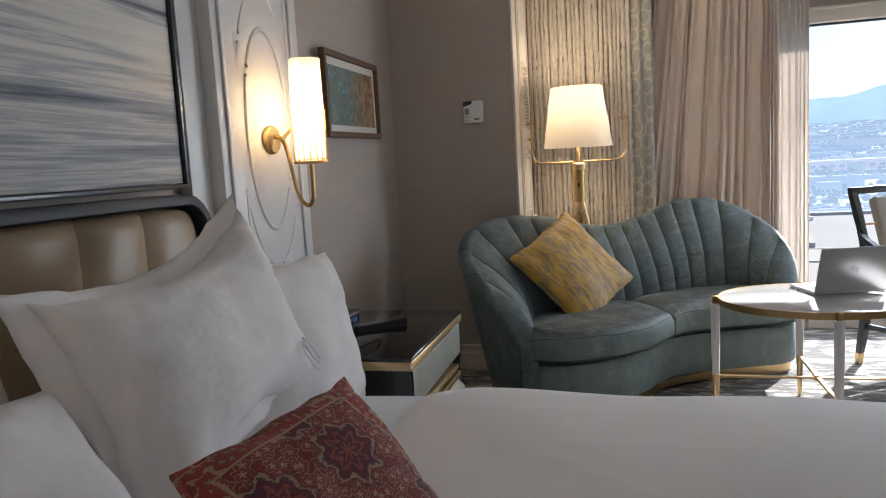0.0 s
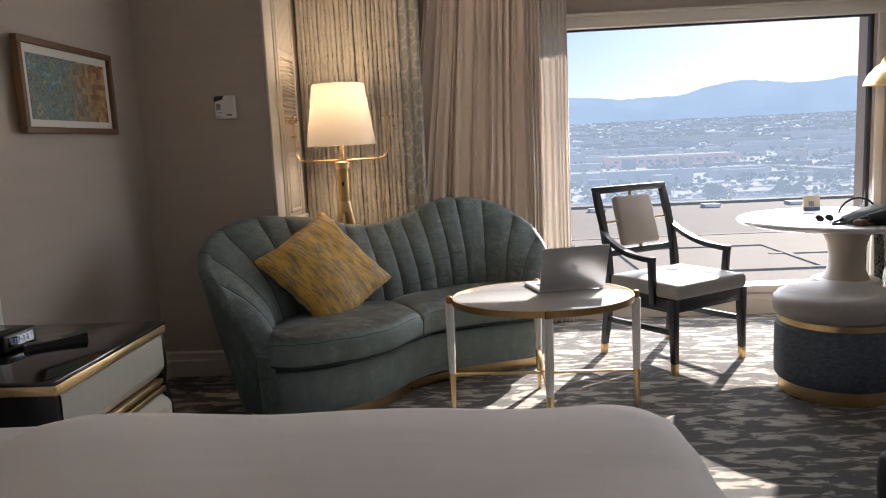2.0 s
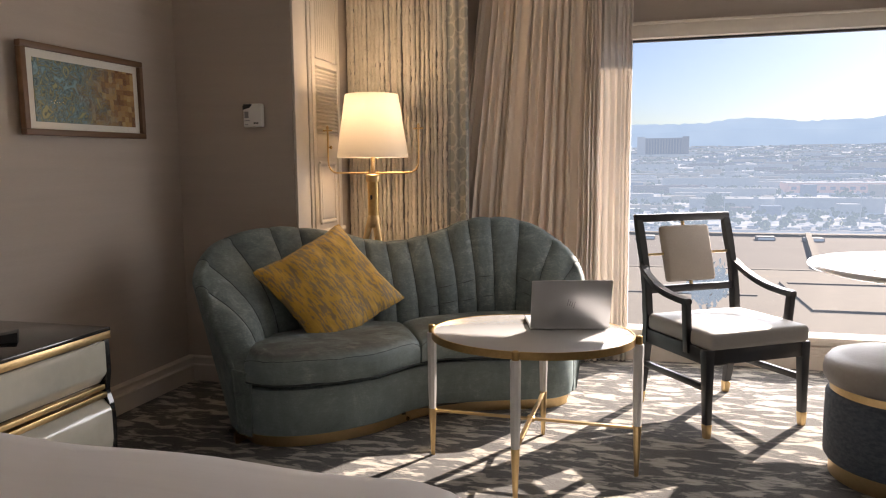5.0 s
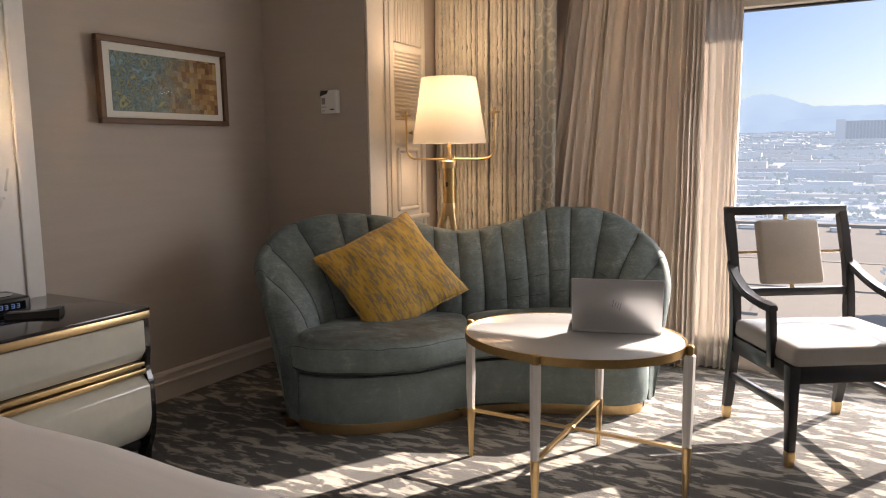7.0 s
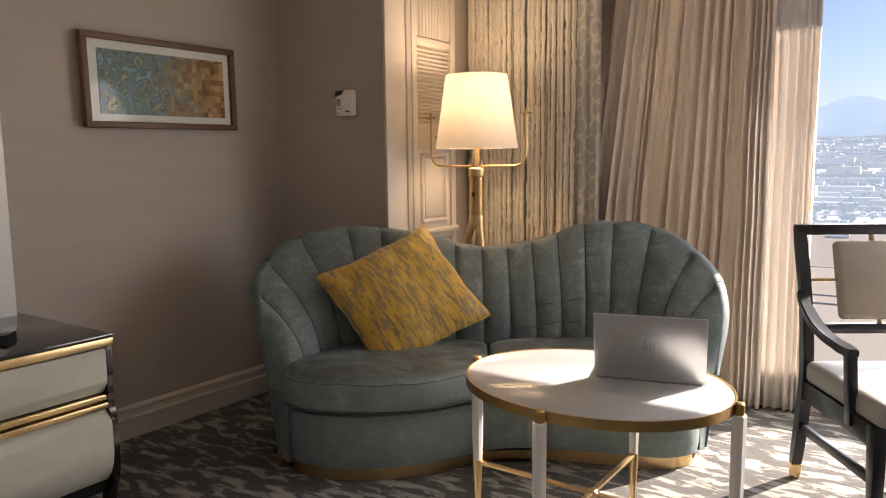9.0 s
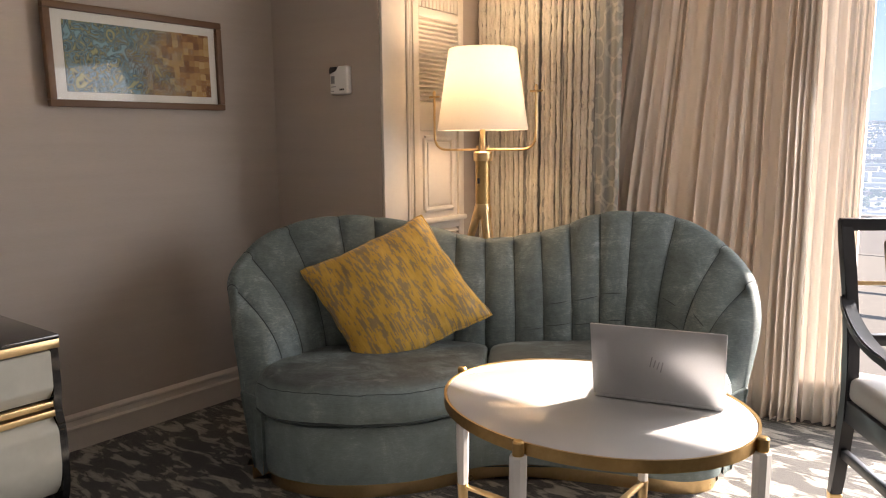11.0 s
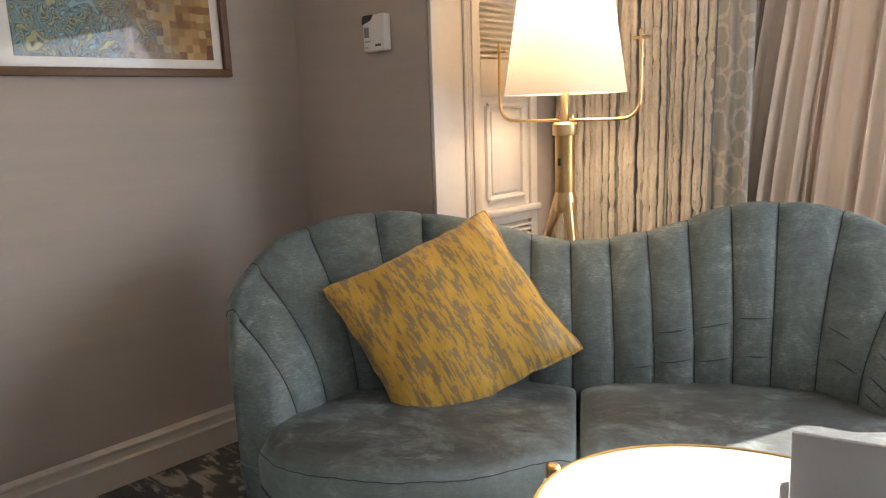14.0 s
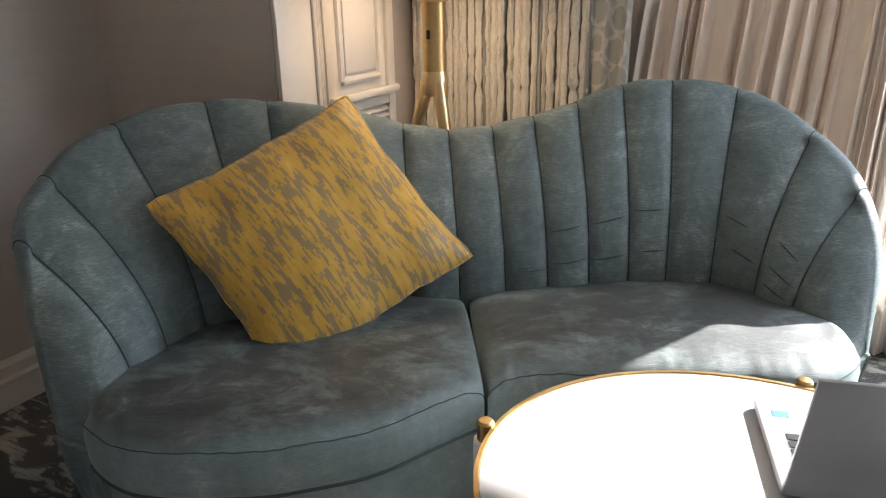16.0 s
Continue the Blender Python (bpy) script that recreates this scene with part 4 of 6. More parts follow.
# -- armchair by the window --
def armchair():
    c = thing("armchair", pose(2.895, 0.102, 0, 0, 0, 32.5), "black wooden open armchair with cream seat and brass feet", "armchair")
    X, T = 0.262, 0.04
    for sx in (-1, 1):
        x = sx * X
        f = part("front_leg", bar((x, -0.262, 0.062), (x, -0.252, 0.40), 0.032, 0.032, 0.004, 0.046, 0.044), BLACK_WOOD, c)
        part("foot_cap", bar((x, -0.264, 0.0), (x, -0.262, 0.062), 0.026, 0.026, 0.002, 0.0335, 0.0335), BRASS, f, "brass foot cap")
        pts = [(x, 0.262, 0.062), (x, 0.225, 0.30), (x, 0.215, 0.46), (x, 0.245, 0.68), (x, 0.325, 0.958)]
        bm = bmesh.new()
        rows = []
        for k in range(17):
            p = spline(pts, k / 4)
            w = 0.030 + 0.012 * math.sin(math.pi * k / 16)
            rows.append([(p[0] + i * 0.019, p[1] + j * w / 2, p[2]) for i, j in ((-1, -1), (1, -1), (1, 1), (-1, 1))])
        grid(rows, True, bm, True)
        bmesh.ops.bevel(bm, geom=[e for e in bm.edges if abs((e.verts[0].co - e.verts[1].co).z) > 0.01], offset=0.004, segments=2, affect='EDGES')
        r = part("back_post", bm, BLACK_WOOD, c)
        part("foot_cap", bar((x, 0.268, 0.0), (x, 0.262, 0.062), 0.027, 0.027, 0.002, 0.0395, 0.0325), BRASS, r, "brass foot cap")
        # arm sweeps down from the back post, then runs level to its front support
        ap = [(x + sx * 0.012, 0.255, 0.715), (x + sx * 0.022, 0.18, 0.668), (x + sx * 0.03, 0.08, 0.628), (x + sx * 0.032, -0.02, 0.607), (x + sx * 0.03, -0.150, 0.598)]
        rows = []
        for k in range(17):
            p = spline(ap, k / 4)
            w = 0.018 + 0.006 * math.sin(math.pi * k / 16)
            rows.append([(p[0] + i * w, p[1], p[2] + j * 0.014) for i, j in ((-1, -1), (1, -1), (1, 1), (-1, 1))])
        bm = grid(rows, True, cap=True)
        bmesh.ops.bevel(bm, geom=[e for e in bm.edges if abs((e.verts[0].co - e.verts[1].co).y) > 0.008], offset=0.005, segments=2, affect='EDGES')
        part("armrest", bm, BLACK_WOOD, c)
        part("arm_support", bar((x + sx * 0.012, -0.128, 0.36), (x + sx * 0.03, -0.133, 0.59), 0.030, 0.036, 0.004), BLACK_WOOD, c)
        part("seat_rail", bar((x, -0.25, 0.365), (x, 0.22, 0.365), 0.03, 0.07, 0.003, side=(1, 0, 0)), BLACK_WOOD, c)
        part("side_stretcher", bar((x, -0.255, 0.225), (x, 0.232, 0.215), 0.022, 0.03, 0.003, side=(1, 0, 0)), BLACK_WOOD, c)
    part("seat_rail", bar((-X, -0.254, 0.365), (X, -0.254, 0.365), 0.03, 0.07, 0.003, side=(0, 1, 0)), BLACK_WOOD, c)
    part("seat_rail", bar((-X, 0.218, 0.365), (X, 0.218, 0.365), 0.03, 0.07, 0.003, side=(0, 1, 0)), BLACK_WOOD, c)
    part("top_rail", bar((-X - 0.018, 0.320, 0.945), (X + 0.018, 0.320, 0.945), 0.032, 0.040, 0.005, side=(0, 1, 0)), BLACK_WOOD, c)
    part("lower_rail", bar((-X, 0.232, 0.590), (X, 0.232, 0.590), 0.028, 0.036, 0.004, side=(0, 1, 0)), BLACK_WOOD, c)
    bm = box(-X - 0.012, -0.285, 0.398, X + 0.012, 0.205, 0.478, 0.024, seg=4)
    bmesh.ops.subdivide_edges(bm, edges=[e for e in bm.edges if e.calc_length() > 0.15], cuts=6, use_grid_fill=True)
    for v in bm.verts:
        if v.co.z > 0.46:
            v.co.z += 0.012 * (1 - (v.co.x / 0.28) ** 2) * (1 - ((v.co.y + 0.04) / 0.25) ** 2)
    part("seat", bm, SEAT_CREAM, c, "cream upholstered seat", angle=60)
    lean = Matrix.Translation((0, 0.275, 0.762)) @ Matrix.Rotation(radians(-16), 4, 'X')
    pad = box(-0.142, -0.026, -0.145, 0.142, 0.022, 0.145, 0.018, seg=4)
    pad.transform(lean)
    part("back_pad", pad, TAUPE, c, "floating taupe leather back pad", angle=60)
    for a, b in (((-0.25, 0, 0.0), (-0.14, 0, 0.0)), ((0.14, 0, 0.0), (0.25, 0, 0.0)), ((0, 0, 0.142), (0, 0, 0.178)), ((0, 0, -0.165), (0, 0, -0.142))):
        st = bar(a, b, 0.016, 0.012, 0.001, side=(0, 1, 0))
        st.transform(lean)
        part("brass_strut", st, BRASS, c, "short brass strut")


armchair()


# -- ottoman, round table and what stands on it --
def ottoman():
    o = thing("ottoman", pose(3.50, -0.53, 0), "round ottoman with blue woven side and grey seat", "ottoman")
    part("plinth", lathe([(0.245, 0), (0.25, 0.003), (0.25, 0.062), (0.245, 0.065)], 56), BRASS, o, "brass plinth")
    part("body", lathe([(0.24, 0.062), (0.262, 0.068), (0.272, 0.085), (0.274, 0.20), (0.272, 0.325), (0.262, 0.338), (0.24, 0.34)], 56), WEAVE, o, "blue basketweave side")
    part("band", lathe([(0.235, 0.339), (0.258, 0.340), (0.258, 0.368), (0.235, 0.369)], 56), BRASS, o, "brass band")
    part("seat_cushion", lathe([(0.25, 0.368), (0.270, 0.373), (0.282, 0.39), (0.285, 0.42), (0.280, 0.45), (0.262, 0.472), (0.22, 0.486), (0.12, 0.492), (0.01, 0.494)], 56), TAUPE_GREY, o, "grey leather seat", angle=60)


TAUPE_GREY = stuff("quilted_grey_leather", (0.30, 0.28, 0.265), (0.38, 0.355, 0.335), 0.42, 0, 6, 60, (1, 1, 1), 0.25, 0.002)
ottoman()


def round_table():
    t = thing("round_table", pose(3.83, 0.07, 0), "round pedestal table with pale stone top", "table")
    part("tabletop", lathe([(0.50, 0.722), (0.545, 0.733), (0.558, 0.742), (0.560, 0.750), (0.556, 0.757), (0.545, 0.760)], 72), TABLE_STONE, t, "pale polished stone top")
    part("pedestal", lathe([(0.16, 0.70), (0.125, 0.68), (0.100, 0.62), (0.088, 0.55), (0.092, 0.48), (0.112, 0.43), (0.125, 0.415)], 48), PEDESTAL, t)
    part("collar", lathe([(0.12, 0.37), (0.165, 0.375), (0.178, 0.39), (0.178, 0.405), (0.165, 0.418), (0.12, 0.42)], 48), PEDESTAL, t)
    part("foot", lathe([(0.30, 0.0), (0.31, 0.01), (0.31, 0.03), (0.24, 0.06), (0.17, 0.16), (0.145, 0.28), (0.15, 0.372)], 48), PEDESTAL, t)
    part("under_top", lathe([(0.165, 0.698), (0.22, 0.705), (0.22, 0.7225), (0.165, 0.7225)], 48), PEDESTAL, t)


round_table()


def bag():
    b = thing("handbag", pose(3.85, -0.25, 0.761, 0, 0, 8), "slumped black bag with looped strap on the round table", "bag")
    rows = []
    for j in range(9):
        f = j / 8
        row = []
        for i in range(28):
            a = 2 * math.pi * i / 28
            r = (1 - f ** 3 * 0.75)
            x, y = 0.20 * r * math.copysign(abs(math.cos(a)) ** 0.7, math.cos(a)), 0.115 * r * math.copysign(abs(math.sin(a)) ** 0.7, math.sin(a))
            d = 1 + 0.16 * noise.noise((x * 9, y * 9, f * 3))
            row.append((x * d, y * d, max(0.0, f * 0.085 + (0.02 * noise.noise((x * 14, y * 14, 5)) if j else 0))))
        rows.append(row)
    part("body", grid(rows, True, cap=True), BLACK_CLOTH, b, angle=70)
    part("strap", tube([(-0.13 + 0.10 * math.cos(a) , 0.02, 0.04 + 0.085 * math.sin(a)) for a in np.linspace(0.2, 3.0, 16)], 0.005, 8), BLACK_CLOTH, b)
    part("strap", tube([(-0.20, -0.05, 0.03), (-0.26, -0.08, 0.014), (-0.29, -0.03, 0.008), (-0.25, 0.03, 0.008), (-0.19, 0.01, 0.03)], 0.006, 8), BLACK_CLOTH, b)
    part("flap", tube([(-0.19, -0.09, 0.03), (-0.05, -0.12, 0.06), (0.10, -0.11, 0.05), (0.2, -0.07, 0.03)], [0.012, 0.02, 0.018, 0.01], 10), BLACK_CLOTH, b)
    part("buckle_strap", bar((-0.20, -0.115, 0.012), (0.02, -0.125, 0.095), 0.016, 0.008, 0.002, side=(0, 0, 1)), BLACK_LACQUER, b, "glossy black strap")
    part("side_pocket", tube([(-0.16, -0.10, 0.035), (-0.08, -0.125, 0.05), (0.0, -0.12, 0.04)], [0.02, 0.03, 0.018], 10), BLACK_CLOTH, b)
    pouch = box(-0.055, -0.028, 0.0, 0.055, 0.028, 0.030, 0.010, seg=3)
    bmesh.ops.subdivide_edges(pouch, edges=[e for e in pouch.edges if e.calc_length() > 0.03], cuts=3, use_grid_fill=True)
    for v in pouch.verts:
        v.co.z = max(0.0, v.co.z + 0.008 * noise.noise(v.co * 30)) if v.co.z > 0.01 else v.co.z
    pouch.transform(pose(3.70, -0.36, 0.761, 0, 0, 24))
    single("leather_pouch", pouch, BROWN_LEATHER, "small reddish brown leather pouch beside the bag", "pouch")
    s = thing("sunglasses", pose(3.60, -0.16, 0.761, 0, 0, 20), "dark folded sunglasses lying on the round table", "sunglasses")
    for x in (-0.031, 0.031):
        bm = lathe([(0.017, 0), (0.020, 0.0015), (0.017, 0.003)], 16, (0, 0))
        bm.transform(Matrix.Translation((x, 0, 0.0195)) @ Matrix.Rotation(radians(62), 4, 'X') @ Matrix.Diagonal((1.3, 0.95, 1, 1)))
        part("lens", bm, BLACK_LACQUER, s)
        part("temple", tube([(x * 1.8, 0.004, 0.026), (x * 1.2, 0.016, 0.020), (-x * 0.6, 0.020, 0.014)], 0.0025, 6), BLACK_PLASTIC, s)
    part("bridge", tube([(-0.008, 0, 0.026), (0, 0, 0.029), (0.008, 0, 0.026)], 0.002, 6), BLACK_PLASTIC, s)
    cable = tube([(-0.05, 0.0, 0.002), (-0.11, -0.03, 0.002), (-0.14, 0.02, 0.002), (-0.09, 0.07, 0.002), (-0.02, 0.06, 0.002), (0.03, 0.02, 0.003)], 0.002, 6)
    cable.transform(pose(3.60, -0.20, 0.761))
    single("cable", cable, PLASTIC_WHITE, "thin white cable on the round table", "cable")
    card = thing("tent_card", pose(3.78, 0.39, 0.761, 0, 0, -8), "small cream printed card standing on the round table", "card")
    for sgn in (-1, 1):
        bm = box(-0.045, -0.001, 0, 0.045, 0.001, 0.095)
        bm.transform(Matrix.Translation((0, sgn * 0.022, 0)) @ Matrix.Rotation(radians(sgn * 12), 4, 'X'))
        part("leaf", bm, CREAM_CARD, card)
    bm = box(-0.018, -0.0018, 0.03, 0.012, -0.0012, 0.06)
    bm.transform(Matrix.Translation((0, -0.022, 0)) @ Matrix.Rotation(radians(-12), 4, 'X'))
    part("printed_block", bm, GREY_BAR, card)
    bm = box(-0.0445, -0.0022, 0.002, 0.0445, -0.0012, 0.024)
    bm.transform(Matrix.Translation((0, -0.022, 0)) @ Matrix.Rotation(radians(-12), 4, 'X'))
    part("blue_band", bm, CARD_BLUE, card, "blue printed foot")


bag()


def barrel_chair():
    c = thing("barrel_chair", pose(4.42, 0.28, 0, 0, 0, -60), "barrel chair in black and white speckled fabric", "chair")
    rows = []
    for i in range(33):
        a = radians(-20 + 220 * i / 32)
        top = 0.62 + 0.08 * math.sin(radians(220 * i / 32 - 20)) ** 2
        ring = []
        for r, z in ((0.24, 0.30), (0.245, top - 0.02), (0.26, top), (0.285, top), (0.30, top - 0.02), (0.285, 0.06)):
            ring.append((r * math.cos(a), r * math.sin(a), z))
        rows.append(ring)
    bm = grid(rows)
    part("shell", bm, SPECKLE, c, angle=50)
    part("seat", lathe([(0.22, 0.06), (0.24, 0.10), (0.243, 0.36), (0.235, 0.40), (0.20, 0.42), (0.02, 0.43)], 40), SPECKLE, c, angle=50)
    part("plinth", lathe([(0.22, 0), (0.225, 0.004), (0.225, 0.06)], 40), BRASS, c)


barrel_chair()


def duffel():
    d = thing("duffel_bag", pose(3.24, -1.80, 0, 0, 0, 25), "black soft luggage standing on the carpet", "bag")
    bm = box(-0.20, -0.13, 0.0, 0.20, 0.13, 0.27, 0.05, seg=4)
    bmesh.ops.subdivide_edges(bm, edges=[e for e in bm.edges if e.calc_length() > 0.1], cuts=5, use_grid_fill=True)
    for v in bm.verts:
        k = noise.noise(v.co * 7) * 0.025
        v.co.x += k
        v.co.z = max(0, v.co.z + (k if v.co.z > 0.05 else 0))
    part("body", bm, BLACK_CLOTH, d, angle=70)
    part("handle", tube([(-0.10, 0, 0.26), (-0.09, 0, 0.31), (0, 0, 0.335), (0.09, 0, 0.31), (0.10, 0, 0.26)], 0.012, 8), BLACK_CLOTH, d)
    part("pocket", box(-0.14, -0.155, 0.04, 0.14, -0.12, 0.18, 0.015), BLACK_CLOTH, d)


duffel()


# -- lamps --
def tripod_lamp():
    l = thing("floor_lamp", pose(1.045, 0.30, 0), "brass tripod floor lamp with a glowing ivory shade", "floor lamp")
    part("shade", grid([[(r * math.cos(2 * math.pi * i / 64), r * math.sin(2 * math.pi * i / 64), z) for i in range(64)] for r, z in ((0.201, 1.270), (0.201, 1.274), (0.149, 1.620), (0.147, 1.620), (0.199, 1.272))], True), LAMP_SHADE, l, "ivory fabric drum shade, lit from inside")
    part("stem", lathe([(0.012, 1.17), (0.012, 1.42), (0.006, 1.43)], 16), BRASS, l)
    part("bulb_holder", lathe([(0.018, 1.36), (0.018, 1.40), (0.010, 1.41)], 16), BRASS, l)
    part("collar", lathe([(0.040, 1.135), (0.042, 1.138), (0.042, 1.172), (0.036, 1.178), (0.010, 1.180)], 28), BRASS, l)
    part("neck", lathe([(0.033, 0.92), (0.033, 1.137)], 28), ANTIQUE, l, "knurled brass neck")
    part("switch", box(-0.006, -0.0355, 1.035, 0.006, -0.0325, 1.060, 0.001), BLACK_PLASTIC, l, "black switch")
    part("yoke", lathe([(0.036, 0.875), (0.040, 0.885), (0.039, 0.925), (0.033, 0.945)], 24), BRASS, l)
    for a in (90, 215, 325):
        x, y = math.cos(radians(a)), math.sin(radians(a))
        part("leg", tube([(0.022 * x, 0.022 * y, 0.915), (0.036 * x, 0.036 * y, 0.86), (0.062 * x, 0.062 * y, 0.77), (0.19 * x, 0.19 * y, 0.006)], [0.019, 0.019, 0.017, 0.011], 14), BRASS, l)
    for sx in (-1, 1):
        pts = [(sx * 0.02, 0, 1.185), (sx * 0.19, 0, 1.185), (sx * 0.238, 0, 1.192), (sx * 0.263, 0, 1.215), (sx * 0.272, 0, 1.26), (sx * 0.272, 0, 1.44)]
        arm = part("arm", tube([tuple(spline(pts, k / 6)) for k in range(31)], 0.0055, 10), BRASS, l)
        part("cross_pin", tube([(sx * 0.272 - 0.028, 0, 1.428), (sx * 0.272 + 0.028, 0, 1.428)], 0.005, 8), BRASS, arm)
        part("finial", lathe([(0.008, 1.436), (0.008, 1.446), (0.003, 1.456)], 10, (sx * 0.272, 0)), BRASS, arm)
        part("screw", lathe([(0.006, 1.19), (0.006, 1.203)], 8, (sx * 0.028, 0)), BRASS, l)


tripod_lamp()


def sconce():
    s = thing("wall_sconce", pose(0.09, -1.745, 0), "brass wall sconce with a lit frosted cylinder shade", "wall lamp", "sconces beside the bed")
    bm = lathe([(0.048, 0), (0.050, 0.004), (0.050, 0.016), (0.044, 0.022), (0.012, 0.024)], 32)
    bm.transform(Matrix.Translation((0.001, 0, 1.335)) @ Matrix.Rotation(radians(90), 4, 'Y'))
    part("wall_plate", bm, ANTIQUE, s, "round brass wall plate")
    pts = [(0.02, 0, 1.345), (0.05, 0, 1.335), (0.07, 0, 1.28), (0.092, 0, 1.16), (0.108, 0, 1.118), (0.130, 0, 1.10), (0.146, 0, 1.112), (0.154, 0, 1.145), (0.155, 0, 1.25)]
    part("arm", tube([tuple(spline(pts, k / 5)) for k in range(41)], 0.0075, 10), ANTIQUE, s)
    part("arm_stub", tube([(0.05, 0, 1.333), (0.085, 0.02, 1.375)], 0.006, 8), ANTIQUE, s)
    c = (0.155, 0)
    part("shade", grid([[(c[0] + r * math.cos(2 * math.pi * i / 48), r * math.sin(2 * math.pi * i / 48), z) for i in range(48)] for r, z in ((0.052, 1.262), (0.054, 1.264), (0.054, 1.60), (0.052, 1.60), (0.052, 1.264))], True), SCONCE_SHADE, s, "frosted white cylinder shade")
    part("shade_base", lathe([(0.02, 1.244), (0.060, 1.246), (0.060, 1.254), (0.052, 1.256)], 40, c), ANTIQUE, s)
    for i in range(16):
        a = 2 * math.pi * i / 16
        x, y = c[0] + 0.057 * math.cos(a), 0.057 * math.sin(a)
        part("cage_rod", tube([(x, y, 1.254), (x, y, 1.43)], 0.0016, 6), ANTIQUE, s)
    return s


sconce_near = sconce()
# Twin on the bed's far side, out of view; holds the fill lamp.
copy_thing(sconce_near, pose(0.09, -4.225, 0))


def reading_lamp():
    l = thing("reading_lamp", pose(4.42, 0.70, 0), "brass floor lamp with a domed metal shade", "floor lamp")
    part("base", lathe([(0.13, 0), (0.135, 0.004), (0.135, 0.018), (0.02, 0.026)], 36), BRASS, l)
    part("pole", tube([(0, 0, 0.02), (0, 0, 1.64), (-0.02, -0.005, 1.68), (-0.07, -0.015, 1.68)], 0.009, 10), BRASS, l)
    part("shade", grid([[(-0.09 + r * math.cos(2 * math.pi * i / 40), -0.02 + r * math.sin(2 * math.pi * i / 40), z) for i in range(40)] for r, z in ((0.112, 1.485), (0.115, 1.483), (0.112, 1.50), (0.09, 1.55), (0.05, 1.595), (0.028, 1.61), (0.026, 1.66), (0.01, 1.665))], True), BRASS, l, "domed brass shade", angle=60)


reading_lamp()


# -- bed --
def bed():
    b = thing("bed", pose(0, 0, 0), "wide bed made up with white linen against a tan headboard", "bed")
    y0, y1 = -3.72, -2.25

    def rounded(xa, ya, xb, yb, r, z, n=8):
        pts = []
        for cx, cy, a0 in ((xb - r, yb - r, 0), (xa + r, yb - r, 90), (xa + r, ya + r, 180), (xb - r, ya + r, 270)):
            for k in range(n + 1):
                a = radians(a0 + 90 * k / n)
                pts.append((cx + r * math.cos(a), cy + r * math.sin(a)))
        out = []
        for i, p in enumerate(pts):
            q = pts[(i + 1) % len(pts)]
            d = math.hypot(q[0] - p[0], q[1] - p[1])
            m = max(1, int(d / 0.06))
            for k in range(m):
                f = k / m
                out.append((p[0] + (q[0] - p[0]) * f, p[1] + (q[1] - p[1]) * f, z))
        return out

    def drape(xa, xb, zt, name, material, side, low):
        levels = [(low, 0.0), (low + 0.12, 0.004), (zt - 0.22, 0.012), (zt - 0.12, 0.014), (zt - 0.06, 0.020), (zt - 0.028, 0.034), (zt - 0.008, 0.06), (zt + 0.004, 0.11), (zt + 0.012, 0.25), (zt + 0.018, 0.42), (zt + 0.02, 0.60), (zt + 0.02, 0.70)]
        rows = []
        ref = rounded(xa, y0, xb, y1, 0.16, 0)
        cx, cy = (xa + xb) / 2, (y0 + y1) / 2
        hx, hy = (xb - xa) / 2, (y1 - y0) / 2
        for z, inset in levels:
            row = []
            for x, y, _ in ref:
                fx, fy = (hx - min(inset, hx - 0.02)) / hx, (hy - min(inset, hy - 0.02)) / hy
                px, py = cx + (x - cx) * fx, cy + (y - cy) * fy
                hang = max(0.0, min(1.0, (zt - z) / 0.3))
                fold = 0.022 * hang * math.sin((x + y * 1.3) * 21 + math.sin(x * 5) * 2)
                dx, dy = (x - cx) / hx, (y - cy) / hy
                px, py = px + fold * dx, py + fold * dy
                wr = noise.noise((px * 2.3, py * 2.3, 2)) * 0.016 + noise.noise((px * 2, py * 9, 7)) * 0.006
                row.append((px, py, z + (wr if hang < 0.2 else 0)))
            rows.append(row)
        bm = grid(rows, True)
        bm.faces.new([v for v in bm.verts][-len(ref):])
        return part(name, bm, material, b, angle=70)
    part("bed_base", box(0.13, y0 + 0.06, 0.02, 2.17, y1 - 0.06, 0.30, 0.02), BLACK_CLOTH, b)
    drape(0.14, 2.20, 0.61, "mattress", SHEET, 0, 0.28)
    drape(0.72, 2.275, 0.635, "duvet", DUVET, 0, 0.10)


bed()


